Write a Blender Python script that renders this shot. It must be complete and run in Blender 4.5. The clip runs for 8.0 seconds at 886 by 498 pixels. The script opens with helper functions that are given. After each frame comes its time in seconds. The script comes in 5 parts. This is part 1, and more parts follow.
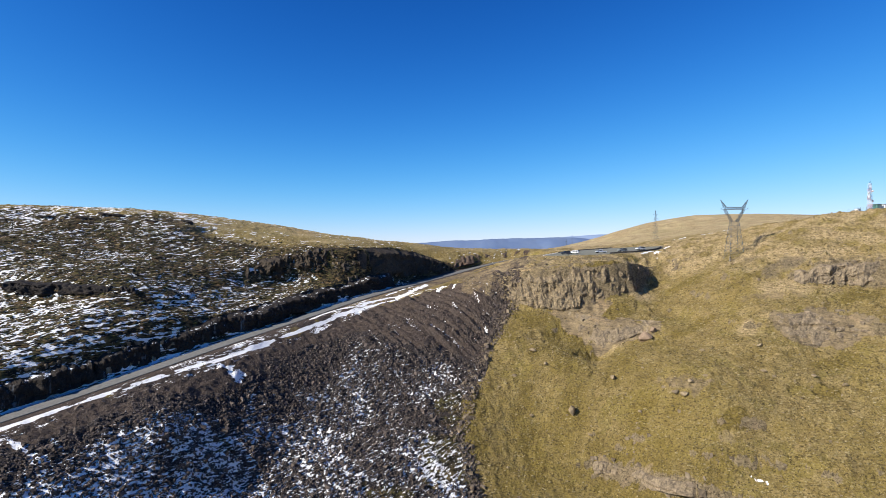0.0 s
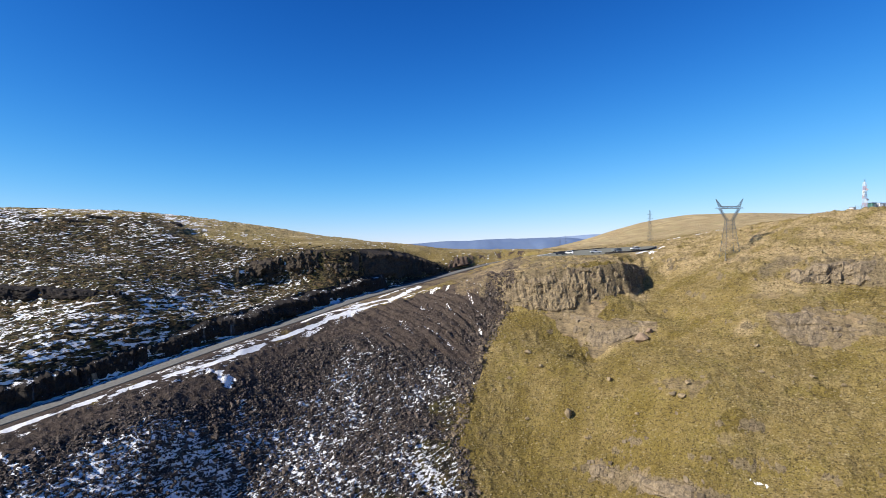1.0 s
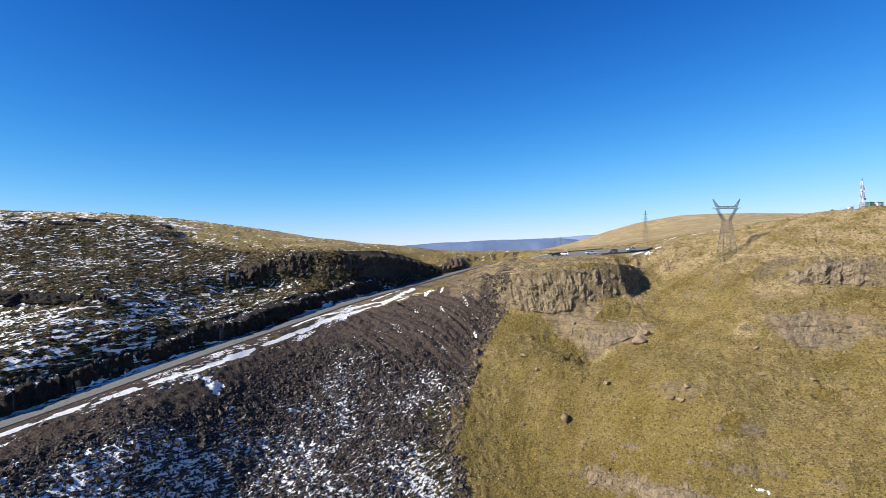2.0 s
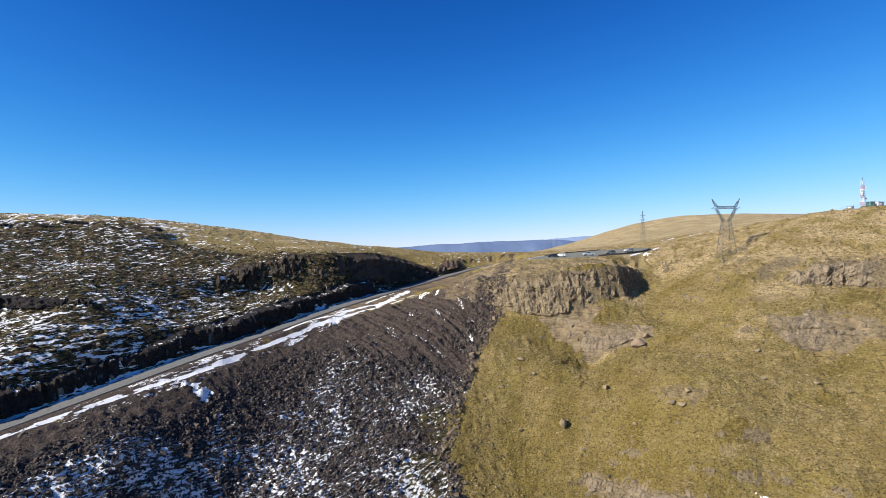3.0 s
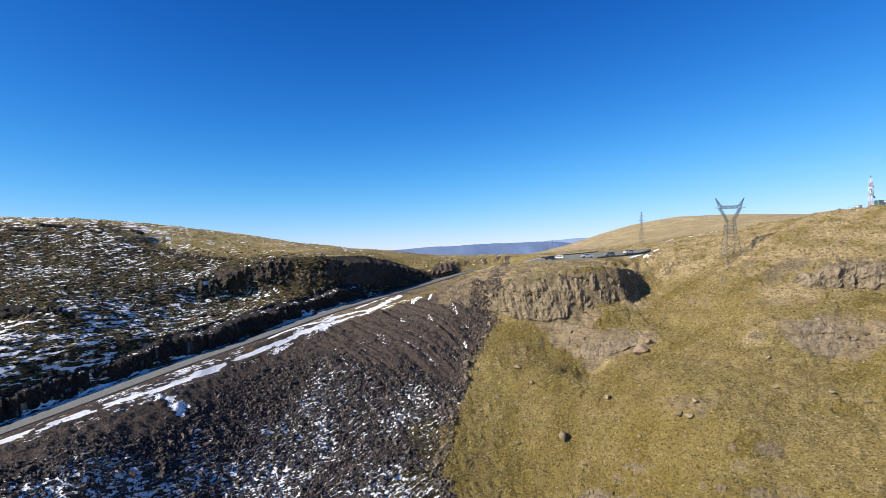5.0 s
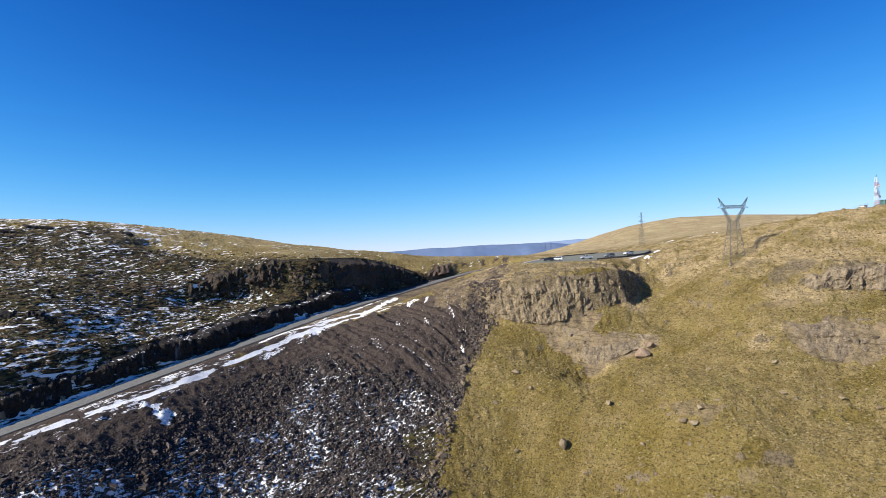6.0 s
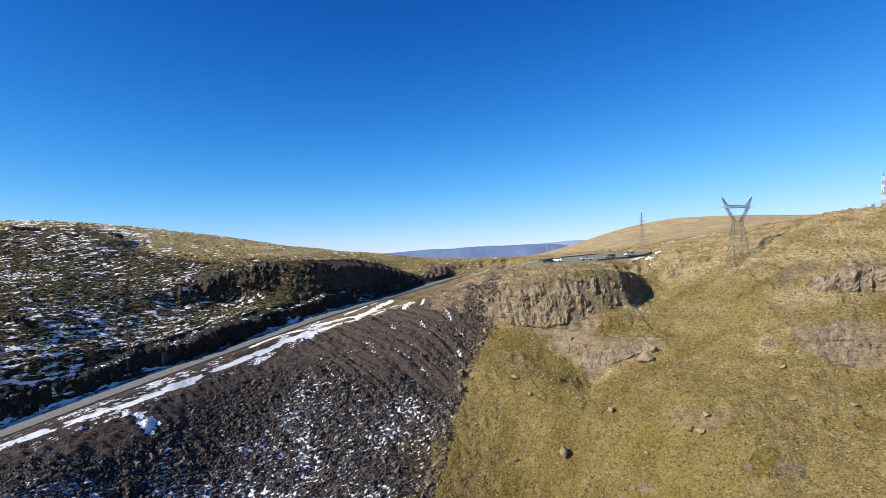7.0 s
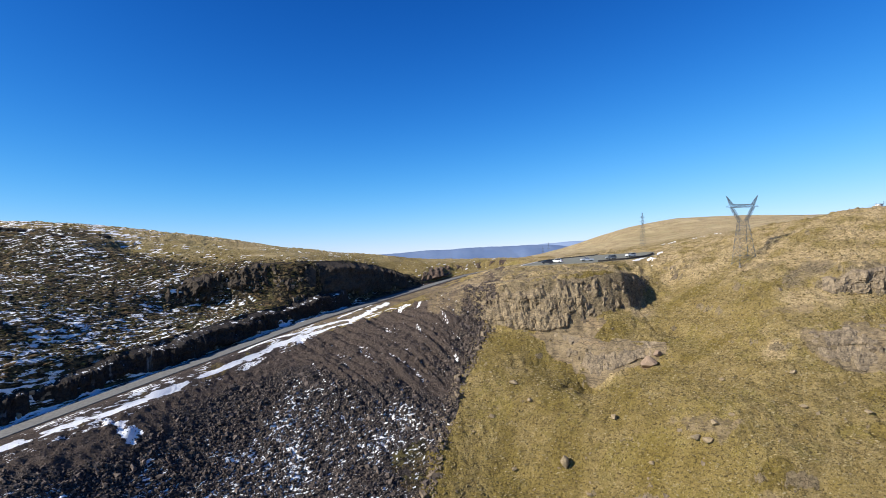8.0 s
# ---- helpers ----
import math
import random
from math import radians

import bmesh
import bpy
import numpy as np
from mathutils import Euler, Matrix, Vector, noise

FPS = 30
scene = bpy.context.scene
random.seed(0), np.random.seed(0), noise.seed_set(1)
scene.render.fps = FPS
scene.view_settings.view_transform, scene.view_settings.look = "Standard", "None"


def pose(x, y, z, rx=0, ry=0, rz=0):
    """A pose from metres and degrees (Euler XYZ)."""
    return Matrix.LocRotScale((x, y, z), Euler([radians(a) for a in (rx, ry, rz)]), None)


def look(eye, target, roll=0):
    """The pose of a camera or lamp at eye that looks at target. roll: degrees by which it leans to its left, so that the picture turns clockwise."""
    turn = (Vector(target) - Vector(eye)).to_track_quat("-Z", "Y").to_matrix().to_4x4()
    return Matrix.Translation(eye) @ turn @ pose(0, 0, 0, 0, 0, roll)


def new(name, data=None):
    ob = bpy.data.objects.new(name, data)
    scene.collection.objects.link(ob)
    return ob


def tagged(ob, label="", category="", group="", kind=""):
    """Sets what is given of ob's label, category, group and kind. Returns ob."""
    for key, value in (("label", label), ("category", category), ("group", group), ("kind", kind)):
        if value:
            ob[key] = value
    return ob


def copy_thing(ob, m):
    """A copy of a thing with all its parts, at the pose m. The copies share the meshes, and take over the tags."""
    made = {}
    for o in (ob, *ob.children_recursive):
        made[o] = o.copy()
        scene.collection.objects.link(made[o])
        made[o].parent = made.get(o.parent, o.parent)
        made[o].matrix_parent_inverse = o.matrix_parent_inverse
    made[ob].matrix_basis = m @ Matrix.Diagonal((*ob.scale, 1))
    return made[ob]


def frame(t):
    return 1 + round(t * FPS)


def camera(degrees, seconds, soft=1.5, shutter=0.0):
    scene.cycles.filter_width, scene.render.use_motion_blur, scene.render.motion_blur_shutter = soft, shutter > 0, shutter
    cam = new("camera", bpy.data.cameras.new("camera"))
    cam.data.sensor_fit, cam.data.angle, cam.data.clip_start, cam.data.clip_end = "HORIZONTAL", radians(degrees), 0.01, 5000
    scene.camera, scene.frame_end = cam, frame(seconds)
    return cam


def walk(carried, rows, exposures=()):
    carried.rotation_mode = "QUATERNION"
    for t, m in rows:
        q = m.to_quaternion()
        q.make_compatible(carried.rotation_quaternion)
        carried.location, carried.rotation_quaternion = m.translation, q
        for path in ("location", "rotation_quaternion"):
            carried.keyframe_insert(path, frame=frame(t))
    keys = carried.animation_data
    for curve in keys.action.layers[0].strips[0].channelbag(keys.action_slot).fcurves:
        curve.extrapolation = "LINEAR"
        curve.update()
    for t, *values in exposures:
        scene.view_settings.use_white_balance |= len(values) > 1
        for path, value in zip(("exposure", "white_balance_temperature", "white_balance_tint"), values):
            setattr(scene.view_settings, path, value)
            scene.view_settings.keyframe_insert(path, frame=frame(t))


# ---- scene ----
cam = camera(76.1, 8.0, soft=0.82)
METRES, EYE, TILT, LEAN, TURN = 40.0, 60.0, 0.0, 0.0, 0.0
ROWS = [
    (0.0, 0.0, 0.0, 0.0, 0.0, 0.0, -0.0),
    (0.5, 0.0001, 0.0346, 0.001, -0.27, 0.03, 0.15),
    (1.0, 0.0044, 0.077, 0.0035, -0.63, 0.07, 0.31),
    (1.5, 0.012, 0.1241, 0.008, -0.89, 0.13, 0.45),
    (3.0, 0.0311, 0.2876, 0.0086, -1.53, 0.37, 0.77),
    (3.5, 0.0369, 0.3472, 0.0083, -1.67, 0.45, 0.85),
    (4.0, 0.0472, 0.4092, 0.011, -1.77, 0.48, 0.91),
    (4.5, 0.0583, 0.4733, 0.0117, -1.86, 0.54, 0.98),
    (6.0, 0.0896, 0.6804, 0.0127, -2.16, 0.75, 1.17),
    (6.5, 0.1015, 0.7543, 0.0133, -2.25, 0.82, 1.22),
    (7.0, 0.1144, 0.8303, 0.0143, -2.31, 0.87, 1.26),
    (7.5, 0.1274, 0.9082, 0.0153, -2.37, 0.92, 1.31),
    (8.0, 0.1403, 0.989, 0.0164, -2.45, 0.96, 1.33),
]
walk(cam, [(t, pose(0, 0, EYE, TILT, LEAN, TURN) @ pose(METRES * x, METRES * y, METRES * z, 90 + pitch, roll, yaw)) for t, x, y, z, yaw, pitch, roll in ROWS],
     [(0.0, 0.54, 6460, 10), (8.0, 0.54, 6310, 10)])


# ---- daylight: a low winter sun from the left and a little behind ----
SUN_FROM = Vector((-0.80, -0.32, 0.54)).normalized()
world = bpy.data.worlds.new("sky")
scene.world = world
world.use_nodes = True
wn = world.node_tree
sky = wn.nodes.new("ShaderNodeTexSky")
sky.sky_type = "NISHITA"
sky.sun_disc = False
sky.sun_elevation = math.asin(SUN_FROM.z)
sky.sun_rotation = math.atan2(SUN_FROM.x, SUN_FROM.y)
sky.altitude, sky.air_density, sky.dust_density, sky.ozone_density = 2900, 1.0, 0.3, 2.5
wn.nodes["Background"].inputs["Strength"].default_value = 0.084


def world_math(op, a, b):
    q = wn.nodes.new("ShaderNodeMath")
    q.operation = op
    for k, v in enumerate((a, b)):
        if isinstance(v, float):
            q.inputs[k].default_value = v
        else:
            wn.links.new(v, q.inputs[k])
    return q.outputs[0]


# hand-set curve per channel: a deeper blue overhead than the model gives, paler towards the horizon
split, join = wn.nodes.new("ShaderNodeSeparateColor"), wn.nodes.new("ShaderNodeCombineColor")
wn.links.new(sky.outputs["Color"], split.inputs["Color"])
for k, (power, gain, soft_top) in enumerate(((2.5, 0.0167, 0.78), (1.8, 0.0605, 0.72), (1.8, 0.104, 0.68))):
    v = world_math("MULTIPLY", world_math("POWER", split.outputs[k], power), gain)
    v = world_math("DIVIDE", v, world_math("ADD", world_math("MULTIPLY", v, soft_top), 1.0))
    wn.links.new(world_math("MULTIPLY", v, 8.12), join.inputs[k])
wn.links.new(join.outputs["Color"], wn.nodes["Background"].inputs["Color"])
sun = new("sun", bpy.data.lights.new("sun", "SUN"))
sun.data.energy, sun.data.angle, sun.data.color = 5.0, radians(0.55), (1.0, 0.93, 0.82)
sun.matrix_world = look((0, 0, 300), Vector((0, 0, 300)) - SUN_FROM * 10)


# ---- small helpers ----
def smooth(a, b, v):
    t = np.clip((v - a) / (b - a), 0, 1)
    return t * t * (3 - 2 * t)


def lattice(ix, iy, iz, seed):
    h = (ix * 374761393 + iy * 668265263 + iz * 2147483647 + seed * 974634777) & 0xFFFFFFFF
    h = ((h ^ (h >> 13)) * 1274126177) & 0xFFFFFFFF
    return ((h ^ (h >> 16)) & 0xFFFFFF) / float(0xFFFFFF)


def grain(x, y, z=None, seed=0):
    """Smooth value noise, 0 to 1, over arrays."""
    fx, fy = np.floor(x), np.floor(y)
    ix, iy = fx.astype(np.int64), fy.astype(np.int64)
    u, v = x - fx, y - fy
    u, v = u * u * (3 - 2 * u), v * v * (3 - 2 * v)
    if z is None:
        a, b = lattice(ix, iy, 0, seed), lattice(ix + 1, iy, 0, seed)
        c, d = lattice(ix, iy + 1, 0, seed), lattice(ix + 1, iy + 1, 0, seed)
        return (a + (b - a) * u) * (1 - v) + (c + (d - c) * u) * v
    fz = np.floor(z)
    iz, w = fz.astype(np.int64), z - fz
    w = w * w * (3 - 2 * w)
    out = 0
    for dx in (0, 1):
        for dy in (0, 1):
            for dz in (0, 1):
                out = out + lattice(ix + dx, iy + dy, iz + dz, seed) * (u if dx else 1 - u) * (v if dy else 1 - v) * (w if dz else 1 - w)
    return out


def fbm(x, y, size, octaves=4, seed=0, z=None):
    """Layered noise about 0, within about -1 to 1; size in metres."""
    out, amp = 0, 0.5
    for k in range(octaves):
        out = out + amp * (2 * grain(x / size + 17.3 * k, y / size - 9.1 * k, None if z is None else z / size, seed + k) - 1)
        size, amp = size / 2.03, amp * 0.52
    return out


def dense(line, step=5.0):
    """Points along a line, about step metres apart."""
    out = []
    for a, b in zip(line[:-1], line[1:]):
        a, b = np.array(a, float), np.array(b, float)
        n = max(1, int(np.linalg.norm(b[:2] - a[:2]) / step + 0.5))
        out += [a + (b - a) * k / n for k in range(n)]
    return np.array(out + [np.array(line[-1], float)])


def beside(line, x, y):
    """For places x, y: the distance left of the line (right: minus), how far along it they are, and the line's height there."""
    best = np.full(x.shape, 1e18)
    p, s, z = np.zeros(x.shape), np.zeros(x.shape), np.zeros(x.shape)
    run, last = 0.0, len(line) - 2
    for k, (a, b) in enumerate(zip(line[:-1], line[1:])):
        dx, dy = b[0] - a[0], b[1] - a[1]
        size = math.hypot(dx, dy)
        t = ((x - a[0]) * dx + (y - a[1]) * dy) / size ** 2
        t = np.clip(t, -1e9 if k == 0 else 0, 1e9 if k == last else 1)
        ox, oy = x - a[0] - t * dx, y - a[1] - t * dy
        d = ox * ox + oy * oy
        near = d < best
        best = np.where(near, d, best)
        p = np.where(near, np.sign(dx * oy - dy * ox) * np.sqrt(d), p)
        s = np.where(near, run + t * size, s)
        z = np.where(near, a[2] + np.clip(t, -0.5, 1.5) * (b[2] - a[2]), z)
        run += size
    return p, s, z


def rounded(line, rounds=2):
    """The line with its corners cut, so that it bends smoothly."""
    pts = [np.array(q, float) for q in line]
    for _ in range(rounds):
        cut = [pts[0]]
        for a, b in zip(pts[:-1], pts[1:]):
            cut += [a * 0.75 + b * 0.25, a * 0.25 + b * 0.75]
        pts = cut + [pts[-1]]
    return [tuple(q) for q in pts]


def part(name, bm, material, parent=None, label="", smooth_faces=False):
    me = bpy.data.meshes.new(name)
    if smooth_faces:
        for f in bm.faces:
            f.smooth = True
    bm.to_mesh(me)
    bm.free()
    me.materials.append(material)
    ob = new(name, me)
    if parent:
        ob.parent = parent
    if label:
        tagged(ob, label)
    return ob


# ---- node materials ----
class Mat:
    """A short way to write node materials."""

    def __init__(self, name):
        self.m = bpy.data.materials.new(name)
        self.m.use_nodes = True
        self.t = self.m.node_tree
        self.bsdf = self.t.nodes["Principled BSDF"]
        self.co = self.t.nodes.new("ShaderNodeTexCoord").outputs["Object"]

    def put(self, socket, value):
        if hasattr(value, "is_linked"):
            self.t.links.new(value, socket)
        elif isinstance(value, tuple):
            socket.default_value = (*value, 1.0) if len(value) == 3 and len(socket.default_value) == 4 else value
        else:
            socket.default_value = value

    def noise(self, scale, detail=4.0, rough=0.6, stretch=(1, 1, 1), turn=0.0):
        way = self.co
        if turn:  # turned first, so that the stretch lies along that way
            spin = self.t.nodes.new("ShaderNodeMapping")
            spin.inputs["Rotation"].default_value = (0, 0, -turn)
            self.t.links.new(way, spin.inputs["Vector"])
            way = spin.outputs["Vector"]
        mp = self.t.nodes.new("ShaderNodeMapping")
        mp.inputs["Scale"].default_value = stretch
        self.t.links.new(way, mp.inputs["Vector"])
        n = self.t.nodes.new("ShaderNodeTexNoise")
        n.inputs["Scale"].default_value, n.inputs["Detail"].default_value, n.inputs["Roughness"].default_value = scale, detail, rough
        self.t.links.new(mp.outputs["Vector"], n.inputs["Vector"])
        return n.outputs["Fac"]

    def voronoi(self, scale, feature="F1", stretch=(1, 1, 1), out="Distance"):
        mp = self.t.nodes.new("ShaderNodeMapping")
        mp.inputs["Scale"].default_value = stretch
        self.t.links.new(self.co, mp.inputs["Vector"])
        n = self.t.nodes.new("ShaderNodeTexVoronoi")
        n.feature = feature
        n.inputs["Scale"].default_value = scale
        self.t.links.new(mp.outputs["Vector"], n.inputs["Vector"])
        return n.outputs[out]

    def math(self, op, a, b=0.0):
        n = self.t.nodes.new("ShaderNodeMath")
        n.operation = op
        self.put(n.inputs[0], a)
        self.put(n.inputs[1], b)
        return n.outputs[0]

    def ramp(self, v, a, b, lo=0.0, hi=1.0):
        n = self.t.nodes.new("ShaderNodeMapRange")
        n.interpolation_type = "SMOOTHSTEP"
        self.put(n.inputs["Value"], v)
        self.put(n.inputs["From Min"], a)
        self.put(n.inputs["From Max"], b)
        self.put(n.inputs["To Min"], lo)
        self.put(n.inputs["To Max"], hi)
        return n.outputs["Result"]

    def mix(self, f, a, b):
        n = self.t.nodes.new("ShaderNodeMix")
        n.data_type = "RGBA"
        self.put(n.inputs[0], f)
        self.put(n.inputs[6], a)
        self.put(n.inputs[7], b)
        return n.outputs[2]

    def attribute(self, name):
        n = self.t.nodes.new("ShaderNodeAttribute")
        n.attribute_name = name
        return n.outputs["Fac"]

    def random(self):
        return self.t.nodes.new("ShaderNodeObjectInfo").outputs["Random"]

    def upward(self):
        """How far a face looks up: 1 lying, 0 upright."""
        n = self.t.nodes.new("ShaderNodeSeparateXYZ")
        self.t.links.new(self.t.nodes.new("ShaderNodeNewGeometry").outputs["Normal"], n.inputs[0])
        return n.outputs["Z"]

    def island(self):
        return self.t.nodes.new("ShaderNodeNewGeometry").outputs["Random Per Island"]

    def done(self, colour, rough=0.8, metal=0.0, bump=None, depth=0.1, strength=1.0):
        self.put(self.bsdf.inputs["Base Color"], colour)
        self.put(self.bsdf.inputs["Roughness"], rough)
        self.put(self.bsdf.inputs["Metallic"], metal)
        self.bsdf.inputs["Specular IOR Level"].default_value = 0.25
        if bump is not None:
            b = self.t.nodes.new("ShaderNodeBump")
            b.inputs["Distance"].default_value, b.inputs["Strength"].default_value = depth, strength
            self.t.links.new(bump, b.inputs["Height"])
            self.t.links.new(b.outputs["Normal"], self.bsdf.inputs["Normal"])
        return self.m


def ground_material():
    m = Mat("mountain_ground")
    big, mid, fine = m.noise(0.03, 3), m.noise(0.22, 5), m.noise(1.2, 6, 0.72)
    tuft = m.noise(1.1, 5, 0.7)
    speck = m.noise(2.3, 4, 0.7)
    gap_shade = m.noise(1.8, 5, 0.75)
    # thin paths of sheep and creeping soil, level along the slopes
    path = m.math("ABSOLUTE", m.math("SUBTRACT", m.noise(0.16, 4, 0.6, (0.35, 0.35, 3.4)), 0.5))
    # dry tussock grass
    dry = m.mix(m.ramp(mid, 0.35, 0.65), (0.235, 0.169, 0.052), (0.31, 0.232, 0.09))
    dry = m.mix(m.ramp(m.noise(0.085, 4, 0.65), 0.52, 0.62, 0, 0.5), dry, (0.225, 0.182, 0.034))
    patch = m.noise(0.5, 4, 0.65)
    dry = m.mix(m.ramp(patch, 0.52, 0.64, 0, 0.45), dry, (0.15, 0.108, 0.031))
    dry = m.mix(m.ramp(patch, 0.46, 0.36, 0, 0.4), dry, (0.45, 0.335, 0.15))
    dry = m.mix(m.ramp(big, 0.5, 0.62, 0, 0.5), dry, (0.27, 0.20, 0.052))
    dry = m.mix(m.ramp(speck, 0.54, 0.66, 0, 0.75), dry, (0.47, 0.37, 0.187))
    dry = m.mix(m.ramp(fine, 0.55, 0.72, 0, 0.7), dry, (0.42, 0.327, 0.16))
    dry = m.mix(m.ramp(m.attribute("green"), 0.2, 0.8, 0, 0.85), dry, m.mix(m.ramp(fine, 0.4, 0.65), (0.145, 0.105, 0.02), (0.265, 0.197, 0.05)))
    dry = m.mix(m.ramp(path, 0.0, 0.018, 0.6, 0.0), dry, (0.13, 0.088, 0.034))
    # shade between the tufts and blades, painted in as dark specks
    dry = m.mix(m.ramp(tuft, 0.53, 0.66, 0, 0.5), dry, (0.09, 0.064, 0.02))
    dry = m.mix(m.ramp(gap_shade, 0.52, 0.62, 0, 0.85), dry, (0.05, 0.035, 0.012))
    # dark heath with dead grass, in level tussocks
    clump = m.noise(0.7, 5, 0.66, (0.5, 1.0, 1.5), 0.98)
    heath = m.mix(m.ramp(fine, 0.4, 0.65), (0.04, 0.034, 0.014), (0.16, 0.118, 0.055))
    heath = m.mix(m.ramp(mid, 0.48, 0.64), heath, (0.165, 0.105, 0.046))
    heath = m.mix(m.ramp(m.noise(0.12, 4, 0.6), 0.5, 0.6, 0, 0.65), heath, (0.10, 0.088, 0.024))
    # shadow in the gaps between tussocks, painted near-black
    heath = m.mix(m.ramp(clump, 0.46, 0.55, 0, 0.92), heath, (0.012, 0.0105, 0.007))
    # brown gravel and dark rubble
    grit = m.mix(m.ramp(fine, 0.35, 0.7), (0.056, 0.042, 0.033), (0.125, 0.094, 0.074))
    grit = m.mix(m.ramp(mid, 0.45, 0.62, 0, 0.5), grit, (0.085, 0.062, 0.047))
    grit = m.mix(m.ramp(speck, 0.57, 0.72, 0, 0.7), grit, (0.23, 0.182, 0.146))
    grit = m.mix(m.ramp(tuft, 0.56, 0.66, 0, 0.7), grit, (0.022, 0.017, 0.014))
    rubble = m.mix(m.ramp(speck, 0.35, 0.7), (0.012, 0.0105, 0.0105), (0.11, 0.09, 0.08))
    # basalt: craggy, and worn to smooth slabs
    seams = m.math("ABSOLUTE", m.math("SUBTRACT", m.noise(0.5, 5, 0.7, (1, 1, 3.0)), 0.5))
    rock = m.mix(m.ramp(fine, 0.3, 0.7), (0.15, 0.112, 0.06), (0.34, 0.265, 0.15))
    rock = m.mix(m.ramp(mid, 0.5, 0.7, 0, 0.6), rock, (0.30, 0.222, 0.135))
    rock = m.mix(m.ramp(seams, 0.0, 0.03, 0.85, 0.0), rock, (0.04, 0.031, 0.022))
    rock = m.mix(m.ramp(tuft, 0.55, 0.64, 0, 0.8), rock, (0.05, 0.038, 0.024))
    bed = m.math("ABSOLUTE", m.math("SUBTRACT", m.noise(0.14, 3, 0.6, (0.6, 0.6, 4.0)), 0.5))
    slab = m.mix(m.ramp(mid, 0.35, 0.65), (0.19, 0.142, 0.078), (0.285, 0.214, 0.12))
    slab = m.mix(m.ramp(m.noise(0.13, 3, 0.6), 0.54, 0.64, 0, 0.6), slab, (0.33, 0.235, 0.13))
    slab = m.mix(m.ramp(fine, 0.56, 0.7, 0, 0.5), slab, (0.15, 0.115, 0.075))
    slab = m.mix(m.ramp(seams, 0.0, 0.022, 0.8, 0.0), slab, (0.06, 0.046, 0.032))
    slab = m.mix(m.ramp(tuft, 0.56, 0.64, 0, 0.6), slab, (0.08, 0.06, 0.035))
    slab = m.mix(m.ramp(bed, 0.0, 0.03, 0.65, 0.0), slab, (0.05, 0.038, 0.028))
    soil = m.mix(m.ramp(fine, 0.35, 0.65), (0.37, 0.272, 0.135), (0.56, 0.425, 0.225))
    soil = m.mix(m.ramp(speck, 0.5, 0.64, 0, 0.6), soil, (0.15, 0.105, 0.047))
    soil = m.mix(m.ramp(path, 0.0, 0.02, 0.6, 0.0), soil, (0.13, 0.09, 0.04))
    # the same painted gap shade over the bare soil
    soil = m.mix(m.ramp(gap_shade, 0.54, 0.63, 0, 0.85), soil, (0.055, 0.04, 0.018))
    jit = m.math("MULTIPLY_ADD", fine, 0.5)
    m.t.nodes[-1].inputs[2].default_value = -0.25

    def mask(name, width=0.12):
        return m.ramp(m.math("ADD", m.attribute(name), jit), 0.5 - width, 0.5 + width)

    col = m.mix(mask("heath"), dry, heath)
    pale = m.mix(m.ramp(fine, 0.35, 0.65), (0.47, 0.36, 0.18), (0.62, 0.485, 0.27))
    pale = m.mix(m.ramp(m.noise(0.11, 5, 0.65, (0.3, 1, 1)), 0.50, 0.62, 0, 0.6), pale, (0.25, 0.182, 0.08))
    pale = m.mix(m.ramp(m.noise(0.05, 5, 0.7, (0.25, 1.2, 1)), 0.62, 0.68, 0, 0.5), pale, (0.62, 0.56, 0.44))
    # gap shade painted into the pale grass too, as browner specks
    pale = m.mix(m.ramp(tuft, 0.53, 0.65, 0, 0.6), pale, (0.12, 0.09, 0.036))
    pale = m.mix(m.ramp(path, 0.0, 0.02, 0.5, 0.0), pale, (0.15, 0.11, 0.05))
    pale = m.mix(m.ramp(big, 0.45, 0.6, 0, 0.5), pale, (0.30, 0.252, 0.115))
    col = m.mix(mask("pale", 0.3), col, pale)
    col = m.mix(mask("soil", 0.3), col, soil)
    col = m.mix(mask("gravel"), col, grit)
    col = m.mix(mask("rubble"), col, rubble)
    col = m.mix(mask("rock", 0.14), col, rock)
    col = m.mix(mask("slab", 0.16), col, slab)
    drift, fleck = m.noise(0.6, 7, 0.64, (0.26, 1.2, 1.5), 0.98), m.noise(1.05, 6, 0.7, (0.36, 1.25, 1.25), 0.85)
    on_rubble = m.attribute("fill")
    spread_ = m.math("ADD", m.math("MULTIPLY", drift, m.math("SUBTRACT", 1.0, on_rubble)), m.math("MULTIPLY", fleck, on_rubble))
    flake = m.math("ADD", m.math("MULTIPLY", spread_, 0.8), m.math("MULTIPLY", m.noise(0.16, 3), 0.2))
    cut = m.math("SUBTRACT", 0.74, m.math("MULTIPLY", m.attribute("snow"), 0.34))
    snow = m.ramp(m.math("SUBTRACT", flake, cut), 0.0, 0.02)
    col = m.mix(snow, col, (0.88, 0.88, 0.86))
    lump = m.math("ADD", m.math("MULTIPLY", tuft, -0.9), m.math("ADD", m.math("MULTIPLY", fine, 0.9), m.math("MULTIPLY", speck, 0.5)))
    lump = m.math("ADD", lump, m.math("MULTIPLY", m.math("MULTIPLY", clump, -0.9), m.attribute("heath")))
    lump = m.math("MULTIPLY", lump, m.ramp(m.math("MAXIMUM", snow, m.attribute("slab")), 0, 1, 1.0, 0.3))
    return m.done(col, m.ramp(snow, 0, 1, 0.95, 0.6), 0, lump, 0.8, 1.0)


